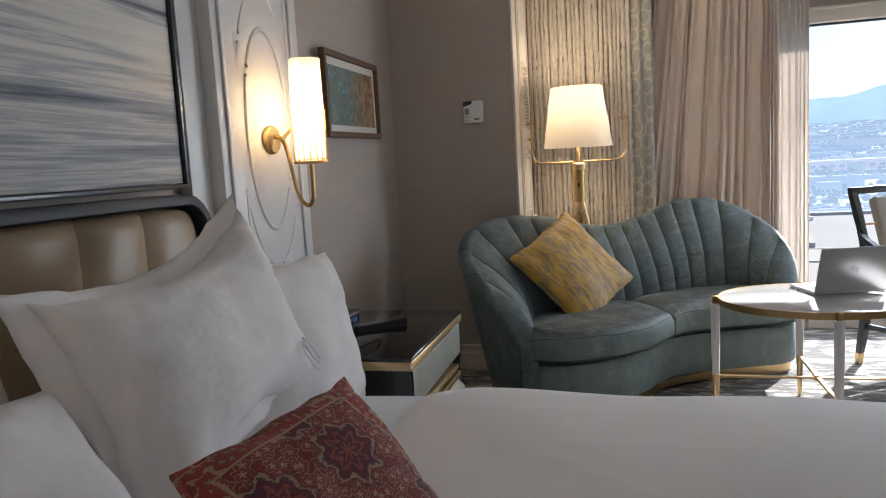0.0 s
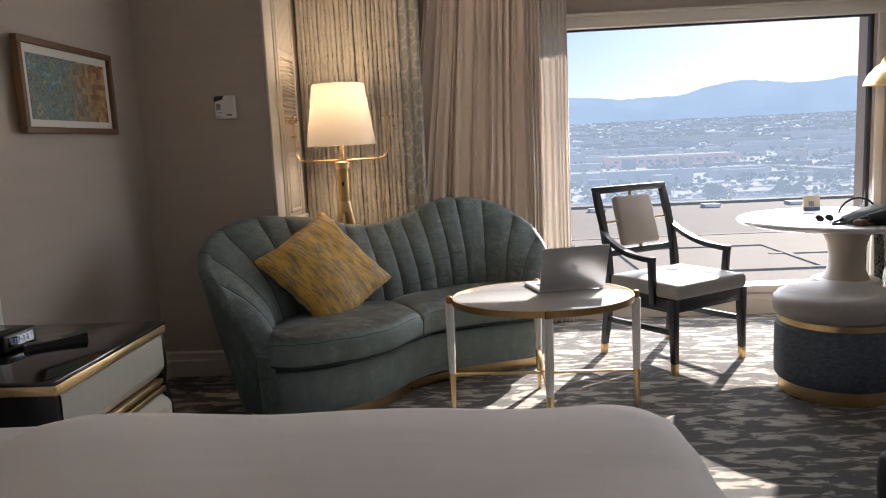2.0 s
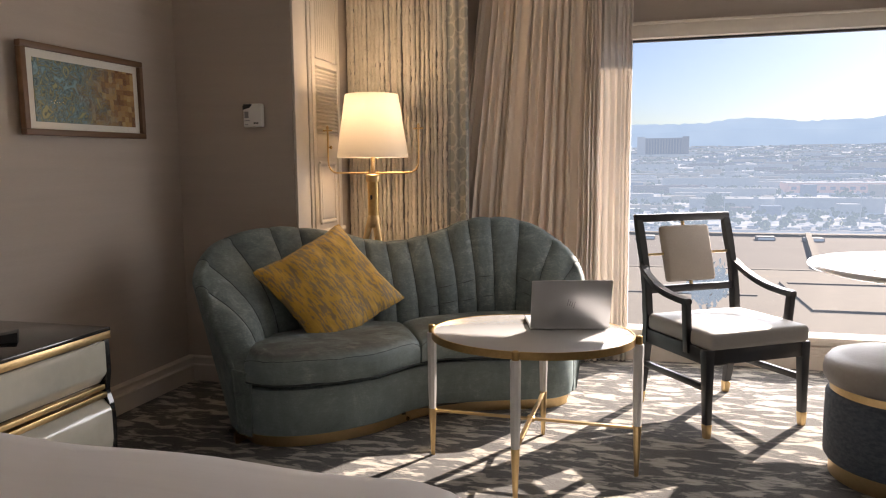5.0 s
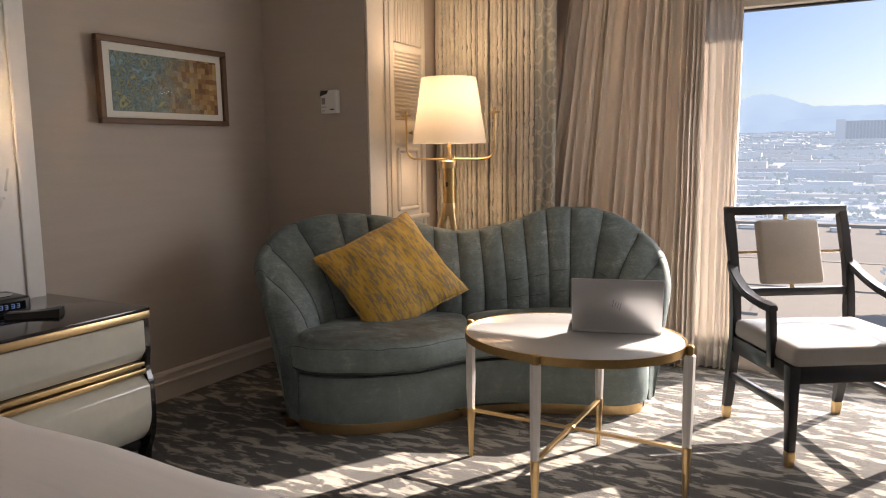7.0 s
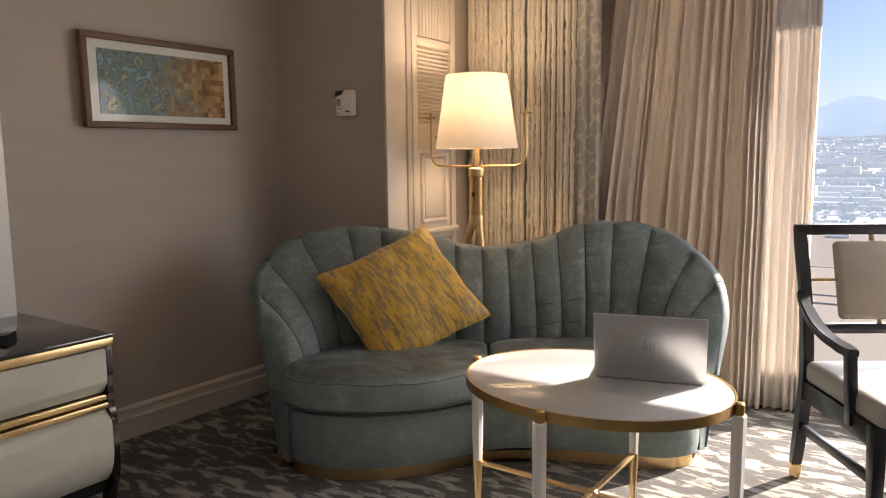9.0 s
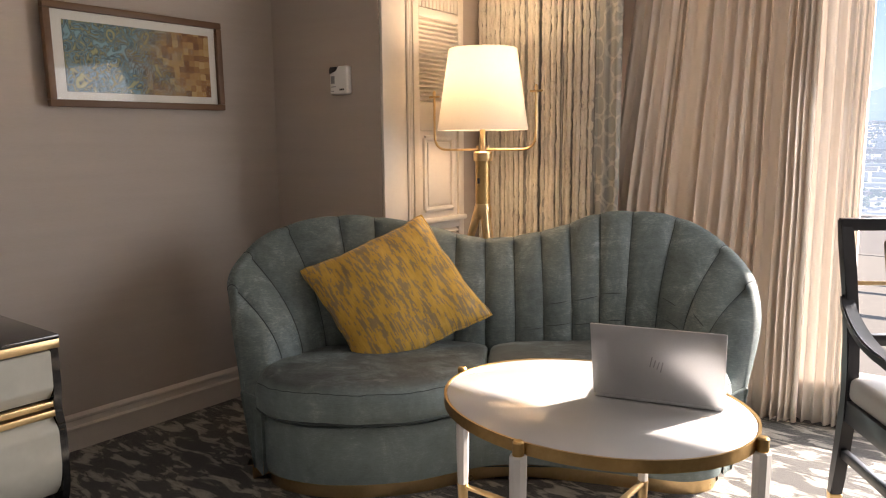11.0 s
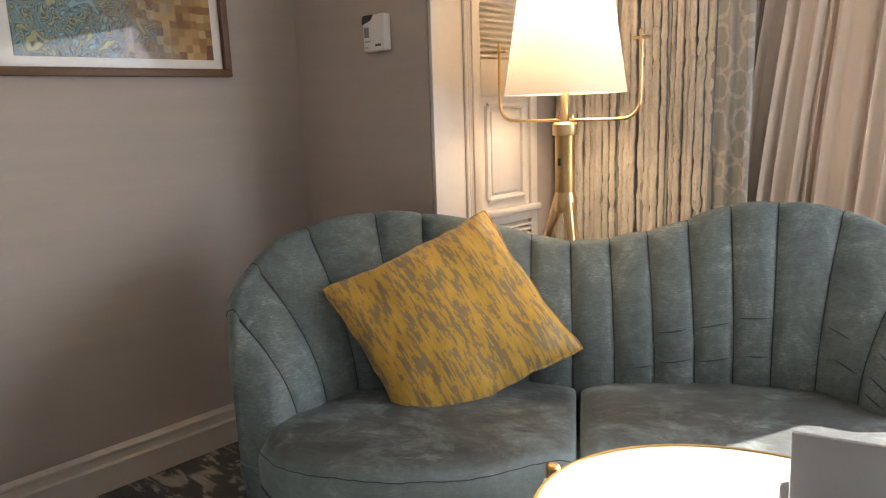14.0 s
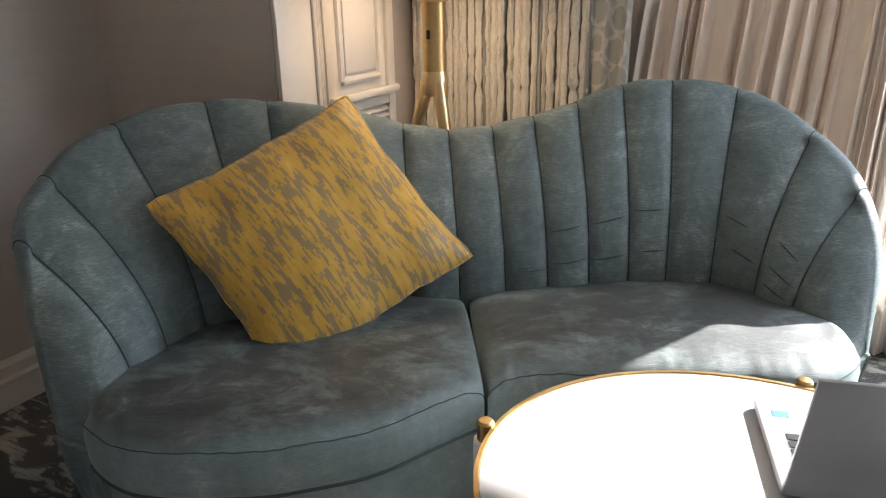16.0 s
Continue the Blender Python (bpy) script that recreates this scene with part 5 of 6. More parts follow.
def headboard():
    h = thing("headboard", pose(0, 0, 0), "channelled tan leather headboard with a dark rounded frame", "headboard")
    y1, y0, zt, r = -2.205, -3.86, 1.175, 0.13
    out = [(y1, 0.25)] + [(y1 - r + r * math.cos(a), zt - r + r * math.sin(a)) for a in np.linspace(0, math.pi / 2, 10)] + [(y0 + r + r * math.cos(a), zt - r + r * math.sin(a)) for a in np.linspace(math.pi / 2, math.pi, 10)] + [(y0, 0.25)]
    rim = []
    for i, (y, z) in enumerate(out):
        a, c = out[max(0, i - 1)], out[min(len(out) - 1, i + 1)]
        d = Vector((c[0] - a[0], c[1] - a[1])).normalized()
        n = Vector((-d.y, d.x))
        rim.append([(x, y + n.x * o, z + n.y * o) for x, o in ((0.002, 0), (0.128, 0), (0.132, 0.006), (0.132, 0.026), (0.128, 0.030), (0.002, 0.030))])
    part("frame", grid(rim, True, cap=True), RIM_WOOD, h, "dark wood frame")
    inner = box(0.002, y0 + 0.03, 0.25, 0.06, y1 - 0.03, zt - 0.15)
    part("backing", inner, HEAD_LEATHER, h)
    seams = [y1 - 0.028 - 0.236 * k for k in range(8)]
    for a, c in zip(seams, seams[1:]):
        rows = []
        for i in range(13):
            f = i / 12
            y = a + (c - a) * f
            bulge = 0.026 * (1 - abs(2 * f - 1) ** 2.6)
            edge = max(0.0, (y - (y1 - r)) / r, ((y0 + r) - y) / r)
            top = zt - 0.032 - (1 - math.sqrt(max(0.0, 1 - min(1, edge * 0.98) ** 2))) * (r - 0.03)
            rows.append([(0.01, y, 0.26), (0.085 + bulge, y, 0.26), (0.085 + bulge, y, top - 0.05), (0.078 + bulge, y, top - 0.015), (0.06 + bulge * 0.6, y, top - 0.003), (0.01, y, top)])
        part("channel", grid(rows), HEAD_LEATHER, h, angle=60)


headboard()


def wall_canvas():
    c = thing("wall_canvas", pose(0.004, -3.08, 1.70), "large abstract grey and white striped canvas over the headboard", "painting")
    part("canvas", box(0.0, -0.885, -0.495, 0.030, 0.885, 0.495, 0.003), CANVAS, c)
    for a, b in (((-0.90, -0.51), (-0.887, 0.51)), ((0.887, -0.51), (0.90, 0.51))):
        part("frame_strip", box(0.0, a[0], a[1], 0.042, b[0], b[1], 0.002), BLACK_WOOD, c)
    for z0, z1 in ((-0.51, -0.497), (0.497, 0.51)):
        part("frame_strip", box(0.0, -0.887, z0, 0.042, 0.887, z1, 0.002), BLACK_WOOD, c)


wall_canvas()

pillow("bed_pillow", (0.44, -2.47, 0.775), (0.05, 0.31, -0.01), (-0.05, 0.01, 0.215), 0.24, LINEN, "plump white bed pillow standing against the headboard")
pillow("bed_pillow", (0.25, -3.42, 0.79), (0.0, 0.34, 0.01), (-0.06, 0.0, 0.205), 0.20, LINEN, "white bed pillow standing against the headboard")
pillow("bed_pillow", (0.50, -3.46, 0.735), (0.02, 0.30, 0.0), (-0.13, 0.0, 0.16), 0.20, LINEN, "white bed pillow leaning on the one behind")
sham = pillow("pillow_sham", (0.455, -2.82, 0.870), (-0.02, 0.37, 0.050), (-0.105, 0.03, 0.215), 0.23, LINEN, "white pillow with flanged edge and stitched monogram", flange=0.05, pinch=0.16, sag=0.34)
mono = bmesh.new()
for k in range(3):
    pts = [(0.185 + 0.012 * k + 0.010 * math.cos(a + k), -0.150 + 0.034 * math.sin(a) + 0.006 * k, 0.092) for a in np.linspace(0.3 * k, 5 + 0.3 * k, 18)]
    tube(pts, 0.0012, 5, mono)
part("monogram", mono, SHEET, sham, "stitched monogram in white thread")
pillow("lumbar_cushion", (0.8725, -3.193, 0.752), (0.0375, 0.195, 0.0035), (-0.105, 0.060, 0.095), 0.12, KILIM, "dark red oriental patterned lumbar cushion on the bed", "cushion", pinch=0.05)


def nightstand():
    n = thing("nightstand", pose(0, 0, 0), "black lacquered nightstand with champagne drawers and brass trim", "nightstand")
    y0, y1, X = -2.10, -1.41, 0.668
    part("top", box(0.024, y0, 0.640, X + 0.004, y1, 0.653, 0.003), BLACK_LACQUER, n, "black glass top")
    part("trim", box(0.024, y0 + 0.002, 0.612, X + 0.002, y0 + 0.010, 0.639, 0.001), BRASS, n)
    part("trim", box(X - 0.012, y0 + 0.010, 0.612, X + 0.002, y1 - 0.001, 0.639, 0.001), BRASS, n)
    part("carcass", box(0.026, y0 + 0.012, 0.10, X - 0.045, y1 - 0.004, 0.639), BLACK_LACQUER, n)
    for ya, yb in ((y0 + 0.003, y0 + 0.025), (y1 - 0.025, y1 - 0.003)):
        pts = [(X - 0.006, 0.611), (X - 0.003, 0.50), (X - 0.012, 0.42), (X + 0.004, 0.36), (X + 0.006, 0.25), (X - 0.004, 0.16), (X - 0.035, 0.08), (X - 0.04, 0.0)]
        rows = []
        for k in range(29):
            p = spline(pts, k / 4)
            rows.append([(p[0] - 0.05, ya, p[1]), (p[0], ya, p[1]), (p[0], yb, p[1]), (p[0] - 0.05, yb, p[1])])
        part("side_post", grid(rows, True, cap=True), BLACK_LACQUER, n, angle=50)
    for ya in (y0 + 0.003, y1 - 0.025):
        part("back_leg", box(0.03, ya, 0, 0.07, ya + 0.022, 0.12, 0.002), BLACK_LACQUER, n)

    def drawer(profile, name):
        rows = [[(x, y, z) for x, z in profile] for y in (y0 + 0.027, y0 + 0.030, y1 - 0.030, y1 - 0.027)]
        part(name, grid(rows, False), DRAWER, n, "glossy champagne drawer front", angle=30)
    up = [(X - 0.045, 0.606), (X - 0.006, 0.606), (X - 0.002, 0.602), (X - 0.002, 0.495), (X - 0.006, 0.485), (X - 0.034, 0.450), (X - 0.045, 0.448)]
    lo = [(X - 0.045, 0.398), (X - 0.026, 0.396), (X + 0.006, 0.362), (X + 0.010, 0.35), (X + 0.010, 0.25), (X + 0.004, 0.215), (X - 0.012, 0.175), (X - 0.045, 0.14)]
    drawer(up, "drawer")
    drawer(lo, "drawer")
    part("pull_trim", box(X - 0.040, y0 + 0.027, 0.428, X - 0.012, y1 - 0.027, 0.446, 0.002), BRASS, n, "brass pull strip")
    part("pull_trim", box(X - 0.040, y0 + 0.027, 0.400, X - 0.004, y1 - 0.027, 0.420, 0.002), BRASS, n, "brass pull strip")
    part("outlet", box(0.40, y0 + 0.008, 0.545, 0.43, y0 + 0.012, 0.575, 0.001), GREY_BAR, n)


nightstand()


def clock():
    c = thing("clock_radio", pose(0.262, -1.735, 0.654, 0, 0, -6), "black clock radio with blue digits on the nightstand", "clock")
    part("body", box(-0.09, -0.075, 0.004, 0.09, 0.075, 0.062, 0.010, seg=3), BLACK_PLASTIC, c)
    part("top_ring", lathe([(0.048, 0.0615), (0.050, 0.0645), (0.044, 0.0645)], 32), BLACK_LACQUER, c)
    part("foot", box(-0.06, -0.07, 0.0, 0.06, 0.07, 0.005), BLACK_PLASTIC, c)
    part("display", box(0.0885, -0.055, 0.018, 0.0907, 0.055, 0.048), BLACK_LACQUER, c)
    for i, y in enumerate((-0.030, -0.012, 0.010, 0.028)):
        for z in (0.026, 0.033, 0.040):
            part("digit_bar", box(0.0905, y - 0.005, z - 0.001, 0.0912, y + 0.005, z + 0.001), CLOCK_BLUE, c)
        part("digit_bar", box(0.0905, y + 0.004, 0.026, 0.0912, y + 0.006, 0.040), CLOCK_BLUE, c)


clock()


def handset():
    h = thing("remote_handset", pose(0.445, -1.715, 0.654, 0, 0, 42), "black handset lying on the nightstand beside the clock", "handset")
    rows = []
    for k in range(13):
        f = k / 12
        w = 0.020 + 0.016 * f ** 2
        z = 0.018 + 0.012 * f ** 2
        rows.append([(-0.09 + 0.18 * f, -w, 0.0), (-0.09 + 0.18 * f, w, 0.0), (-0.09 + 0.18 * f, w * 0.85, z), (-0.09 + 0.18 * f, -w * 0.85, z)])
    part("body", grid(rows, True, cap=True), BLACK_PLASTIC, h)
    part("key_strip", box(-0.08, -0.010, 0.0185, 0.02, 0.010, 0.0225, 0.001), GREY_BAR, h)


handset()


def framed_art():
    f = thing("framed_picture", pose(0.014, -0.709, 1.562, 0.7, 0, 1.8), "walnut framed teal to rust mosaic print under glass", "picture")
    W, H, b = 0.394, 0.194, 0.027
    for y0, y1, z0, z1 in ((-W, W, H - b, H), (-W, W, -H, -H + b), (-W, -W + b, -H + b, H - b), (W - b, W, -H + b, H - b)):
        part("frame", box(0, y0, z0, 0.030, y1, z1, 0.004), FRAME_WOOD, f)
    part("mount", box(0.004, -W + b, -H + b, 0.010, W - b, H - b), MOUNT, f, "ivory mount")
    part("print", box(0.0101, -W + 0.075, -H + 0.058, 0.0125, W - 0.062, H - 0.062), PRINT, f, "mosaic print fading from teal to rust")
    g = part("glass", grid([[(0.020, -W + b, -H + b), (0.020, W - b, -H + b)], [(0.020, -W + b, H - b), (0.020, W - b, H - b)]]), PICTURE_GLASS, f, "reflecting glass")


framed_art()


def thermostat():
    t = thing("thermostat", pose(0.487, -0.002, 1.50), "white plastic thermostat with a black corner", "thermostat")
    part("body", box(-0.055, -0.034, -0.062, 0.055, 0, 0.062, 0.008, seg=3), PLASTIC_WHITE, t)
    bm = bmesh.new()
    vs = [bm.verts.new(p) for p in ((-0.052, -0.0352, 0.030), (-0.010, -0.0352, 0.042), (0.0, -0.0352, 0.060), (-0.048, -0.0352, 0.060), (-0.0555, -0.0352, 0.050), (-0.0555, -0.0352, 0.030))]
    f = bm.faces.new(vs)
    r = bmesh.ops.extrude_face_region(bm, geom=[f])
    bmesh.ops.translate(bm, verts=[v for v in r["geom"] if isinstance(v, bmesh.types.BMVert)], vec=(0, 0.006, 0))
    part("black_corner", bm, BLACK_PLASTIC, t)
    part("display", box(-0.046, -0.0350, -0.014, -0.022, -0.0338, 0.020), GREY_BAR, t)
    for x in (0.012, 0.022, 0.032):
        part("button", box(x - 0.004, -0.0352, -0.046, x + 0.004, -0.0335, -0.038, 0.0005), BLACK_PLASTIC, t)
    part("print_bar", box(-0.046, -0.0346, -0.030, -0.016, -0.0338, -0.026), GREY_BAR, t)
    part("print_bar", box(-0.046, -0.0346, -0.050, -0.026, -0.0338, -0.046), GREY_BAR, t)


thermostat()


# -- curtains --
def curtain(name, x0, x1, y, pitch, depth, z0, z1, material, label, gather=1.0, lean=0.0, seed=1, steps=7, category="curtain", ruffle=0.0, parent=None, uneven=0.4):
    rnd = random.Random(seed)
    n = int((x1 - x0) / pitch)
    edges = [0.0]
    for i in range(n):
        edges.append(edges[-1] + rnd.uniform(1 - uneven, 1 + uneven))
    edges = [x0 + (x1 - x0) * e / edges[-1] for e in edges]
    amps = [depth * rnd.uniform(0.55, 1.15) for _ in range(n)]
    rows = []
    zs = np.linspace(z1, z0, 30)
    for z in zs:
        f = (z1 - z) / (z1 - z0)
        row = []
        for i in range(n):
            for k in range(steps):
                g = k / steps
                x = edges[i] + (edges[i + 1] - edges[i]) * g
                s = math.sin(2 * math.pi * g) + 0.35 * math.sin(4 * math.pi * g + i)
                d = amps[i] * s * (0.7 + 0.5 * f) + ruffle * noise.noise((x * 55, 3, z * 28))
                drift = 0.02 * noise.noise((x * 4, seed, z * 1.2)) * f
                xx = x1 + (x - x1) * (1 + lean * f) + drift
                row.append((xx, y + d + 0.012 * noise.noise((x * 3, z * 2, seed)), z))
        row.append((x1, y, z))
        rows.append(row)
    ob = part(name, grid(rows), material, parent, angle=70)
    so = ob.modifiers.new("cloth", 'SOLIDIFY')
    so.thickness = 0.0025
    if parent is None:
        tagged(ob, label, category)
    else:
        tagged(ob, label)
    return ob


drape = thing("patterned_drape", pose(0, 0, 0), "ribbed cream and charcoal drape with a ring-patterned grey edge", "curtain")
curtain("drape_cloth", 0.722, 1.375, 0.745, 0.037, 0.016, 0.008, 2.60, DRAPE_GROUND, "charcoal ground cloth", seed=3, steps=8, ruffle=0.004, parent=drape)


def drape_cords():
    rnd = random.Random(21)
    x, k = 0.735, 0
    while x < 1.37:
        wide = rnd.uniform(0.011, 0.017)
        y = 0.735 + rnd.uniform(-0.016, 0.006)
        pts, rad = [], []
        for i in range(131):
            z = 0.012 + 2.585 * i / 130
            pts.append((x + 0.004 * noise.noise((k, z * 9, 0)) + 0.005 * noise.noise((k, z * 1.5, 4)), y + 0.005 * noise.noise((k, z * 14, 8)), z))
            rad.append(wide * (1 + 0.45 * noise.noise((k * 3, z * 22, 2)) + 0.40 * noise.noise((k * 3, z * 48, 6))))
        part("cord", tube(pts, rad, 7, flat=0.8), SHAGGY, drape, "crinkled cream cord" if k == 0 else "")
        x += wide + rnd.uniform(0.009, 0.018)
        k += 1


drape_cords()
curtain("edge_band", 1.376, 1.50, 0.735, 0.06, 0.010, 0.008, 2.60, TRIM, "grey band with pale rings", seed=5, steps=8, parent=drape)
curtain("blush_curtain", 1.58, 2.27, 0.895, 0.037, 0.028, 0.012, 2.60, SHEER, "blush translucent curtain hanging in pleats beside the window", seed=8, steps=9, lean=0.42, uneven=0.75)
curtain("sheer_curtain", 2.235, 2.45, 0.94, 0.030, 0.020, 0.012, 2.60, WHITE_SHEER, "thin white sheer hanging at the window's edge, lit from behind", seed=13, steps=9, lean=0.05, uneven=0.5)
curtain("side_curtain", 4.535, 5.05, 0.92, 0.06, 0.028, 0.012, 2.60, SHEER, "pale curtain drawn back beside the window", seed=11, steps=8)
rail = tube([(0.72, 0.86, 2.605), (5.58, 0.86, 2.605)], 0.012, 8)
single("curtain_rail", rail, PAINT, "slim curtain rail under the ceiling", "curtain rail")


# ---- the view: podium roof, city, mountains ----
ROOFING = stuff("rose_grey_roofing", (0.10, 0.093, 0.086), (0.125, 0.116, 0.107), 0.9, 0, 0.06, 0.6, bump=0.0)
STUCCO = stuff("sand_stucco", (0.125, 0.113, 0.096), (0.155, 0.14, 0.118), 0.85, 0, 0.1, 1.0, bump=0.0)
UNIT_WHITE = stuff("white_roof_unit", (0.24, 0.245, 0.25), (0.29, 0.295, 0.30), 0.6, 0, 0.4, 3, bump=0.0)
TERRACOTTA = stuff("pink_warehouse_wall", (0.50, 0.25, 0.19), (0.56, 0.30, 0.23), 0.85, 0, 0.02, 0.2, bump=0.0)
ASPHALT = stuff("pale_asphalt", (0.13, 0.125, 0.12), (0.17, 0.165, 0.16), 0.9, 0, 0.004, 0.05, bump=0.0)
TOWER = stuff("pale_tower_concrete", (0.16, 0.17, 0.185), (0.20, 0.21, 0.225), 0.7, 0, 0.02, 0.3, bump=0.0)
TOWER_GLASS = stuff("blue_tower_glass", (0.09, 0.11, 0.145), (0.12, 0.145, 0.18), 0.2, 0, 0.05, 0.4, bump=0.0)
ROOFING_FAR = stuff("rose_city_roofs", (0.10, 0.085, 0.083), (0.13, 0.11, 0.105), 0.9, 0, 0.03, 0.3, bump=0.0)
STUCCO_FAR = stuff("sand_city_walls", (0.115, 0.11, 0.10), (0.15, 0.145, 0.13), 0.9, 0, 0.03, 0.3, bump=0.0)
WHITE_FAR = stuff("white_city_roofs", (0.18, 0.185, 0.195), (0.25, 0.255, 0.26), 0.8, 0, 0.03, 0.3, bump=0.0)
PALE_WALL_FAR = stuff("pale_city_walls", (0.20, 0.20, 0.20), (0.30, 0.30, 0.295), 0.9, 0, 0.02, 0.3, bump=0.0)
TAN_WALL_FAR = stuff("tan_city_walls", (0.20, 0.165, 0.135), (0.30, 0.25, 0.205), 0.9, 0, 0.02, 0.3, bump=0.0)
HOTEL_WALL = stuff("grey_hotel_wall", (0.07, 0.08, 0.10), (0.095, 0.105, 0.125), 0.7, 0, 0.02, 0.3, bump=0.0)
HOTEL_GLASS = stuff("blue_hotel_glass", (0.03, 0.045, 0.075), (0.045, 0.065, 0.10), 0.25, 0, 0.05, 0.4, bump=0.0)
FOLIAGE = stuff("city_foliage", (0.05, 0.07, 0.045), (0.08, 0.105, 0.07), 0.9, 0, 0.05, 0.6, bump=0.0)

# Faint bluish emission lifts the podium's shaded faces and adds haze.
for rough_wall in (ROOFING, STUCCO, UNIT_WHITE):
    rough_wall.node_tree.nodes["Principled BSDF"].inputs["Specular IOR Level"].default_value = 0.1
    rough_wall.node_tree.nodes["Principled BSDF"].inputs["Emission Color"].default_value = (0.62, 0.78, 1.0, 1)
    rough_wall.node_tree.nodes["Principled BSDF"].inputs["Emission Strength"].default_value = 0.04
# Blue emission on the hotel stands in for air haze.
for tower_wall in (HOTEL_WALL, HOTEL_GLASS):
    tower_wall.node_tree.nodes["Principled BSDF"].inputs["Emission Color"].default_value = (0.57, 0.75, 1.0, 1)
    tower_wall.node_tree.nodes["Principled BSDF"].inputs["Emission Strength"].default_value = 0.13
# City surfaces emit a little blue: haze painted in, lifting their dark sides.
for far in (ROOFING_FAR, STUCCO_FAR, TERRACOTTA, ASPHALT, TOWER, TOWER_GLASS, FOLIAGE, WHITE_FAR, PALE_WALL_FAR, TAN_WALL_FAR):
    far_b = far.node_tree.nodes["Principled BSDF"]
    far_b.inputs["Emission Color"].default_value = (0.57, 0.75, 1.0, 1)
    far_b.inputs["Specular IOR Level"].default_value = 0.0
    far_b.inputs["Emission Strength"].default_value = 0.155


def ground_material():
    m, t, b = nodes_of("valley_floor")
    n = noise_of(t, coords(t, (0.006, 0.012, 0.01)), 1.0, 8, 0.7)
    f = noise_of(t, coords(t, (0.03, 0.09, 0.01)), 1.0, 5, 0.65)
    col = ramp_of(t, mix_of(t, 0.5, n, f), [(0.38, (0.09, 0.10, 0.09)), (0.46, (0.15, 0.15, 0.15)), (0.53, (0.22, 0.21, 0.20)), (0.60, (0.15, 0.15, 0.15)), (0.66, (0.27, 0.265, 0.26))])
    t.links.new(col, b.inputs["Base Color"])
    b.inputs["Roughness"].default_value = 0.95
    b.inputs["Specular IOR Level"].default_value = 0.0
    # Haze over the valley is painted in as blue emission.
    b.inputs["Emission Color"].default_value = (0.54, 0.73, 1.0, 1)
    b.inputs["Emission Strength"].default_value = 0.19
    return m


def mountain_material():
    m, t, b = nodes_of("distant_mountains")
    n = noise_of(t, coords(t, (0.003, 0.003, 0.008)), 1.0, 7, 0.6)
    # Pale blue fed to emission below, painting distance haze on the ridges.
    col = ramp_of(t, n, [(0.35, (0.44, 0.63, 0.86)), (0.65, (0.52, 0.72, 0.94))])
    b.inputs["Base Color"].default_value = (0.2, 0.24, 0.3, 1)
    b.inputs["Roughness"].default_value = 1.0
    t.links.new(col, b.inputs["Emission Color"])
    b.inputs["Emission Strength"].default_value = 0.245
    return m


def ground_z(y):
    return -50.0 + 165.0 * max(0.0, (y - 500.0) / 4300.0)


rows = []
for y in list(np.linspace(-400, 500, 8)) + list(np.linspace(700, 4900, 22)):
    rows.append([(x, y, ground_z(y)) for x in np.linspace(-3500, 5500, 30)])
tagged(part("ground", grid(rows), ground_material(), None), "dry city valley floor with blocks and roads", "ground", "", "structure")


def ridge(name, y, base, scale, seed, m, heights):
    rows = []
    xs = np.linspace(-2500, 4600, 420)
    front, crest, back = [], [], []
    for x in xs:
        h = heights(x) + 22 * scale * noise.noise((x * 0.004, seed, 0)) + 26 * scale * (0.5 - abs(noise.noise((x * 0.011, seed, 1)))) + 10 * scale * noise.noise((x * 0.035, seed, 2)) + 4 * scale * noise.noise((x * 0.09, seed, 5))
        front.append((x, y - 120, base))
        crest.append((x, y, base + h))
        back.append((x, y + 60, base))
    tagged(part(name, grid([front, crest, back]), m), "hazy blue desert mountain range", "mountain", "", "backdrop")


def hump(x, middle, wide):
    return math.exp(-((x - middle) / wide) ** 2)


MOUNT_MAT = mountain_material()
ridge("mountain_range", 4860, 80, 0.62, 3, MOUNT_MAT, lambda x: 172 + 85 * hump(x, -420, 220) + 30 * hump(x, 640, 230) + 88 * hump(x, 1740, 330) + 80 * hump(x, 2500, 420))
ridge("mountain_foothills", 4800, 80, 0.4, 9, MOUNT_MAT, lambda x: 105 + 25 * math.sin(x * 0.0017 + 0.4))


def boxes_mesh(name, items, material, label, category, walls=None):
    """Many plain far blocks in one mesh: (x, y, z, wide, deep, high, turn)."""
    vs, fs = [], []
    for x, y, z, w, d, h, a in items:
        c, s = math.cos(a), math.sin(a)
        k = len(vs)
        for zz in (z, z + h):
            for i, j in ((-1, -1), (1, -1), (1, 1), (-1, 1)):
                vs.append((x + c * i * w / 2 - s * j * d / 2, y + s * i * w / 2 + c * j * d / 2, zz))
        fs += [(k + 4, k + 5, k + 6, k + 7)] + [(k + i, k + (i + 1) % 4, k + 4 + (i + 1) % 4, k + 4 + i) for i in range(4)]
    me = bpy.data.meshes.new(name)
    me.from_pydata(vs, [], fs)
    me.materials.append(material)
    if walls:
        me.materials.append(walls)
        for i, f in enumerate(me.polygons):
            f.material_index = 1 if i % 5 else 0
    return tagged(new(name, me), label, category, "", "stuff")


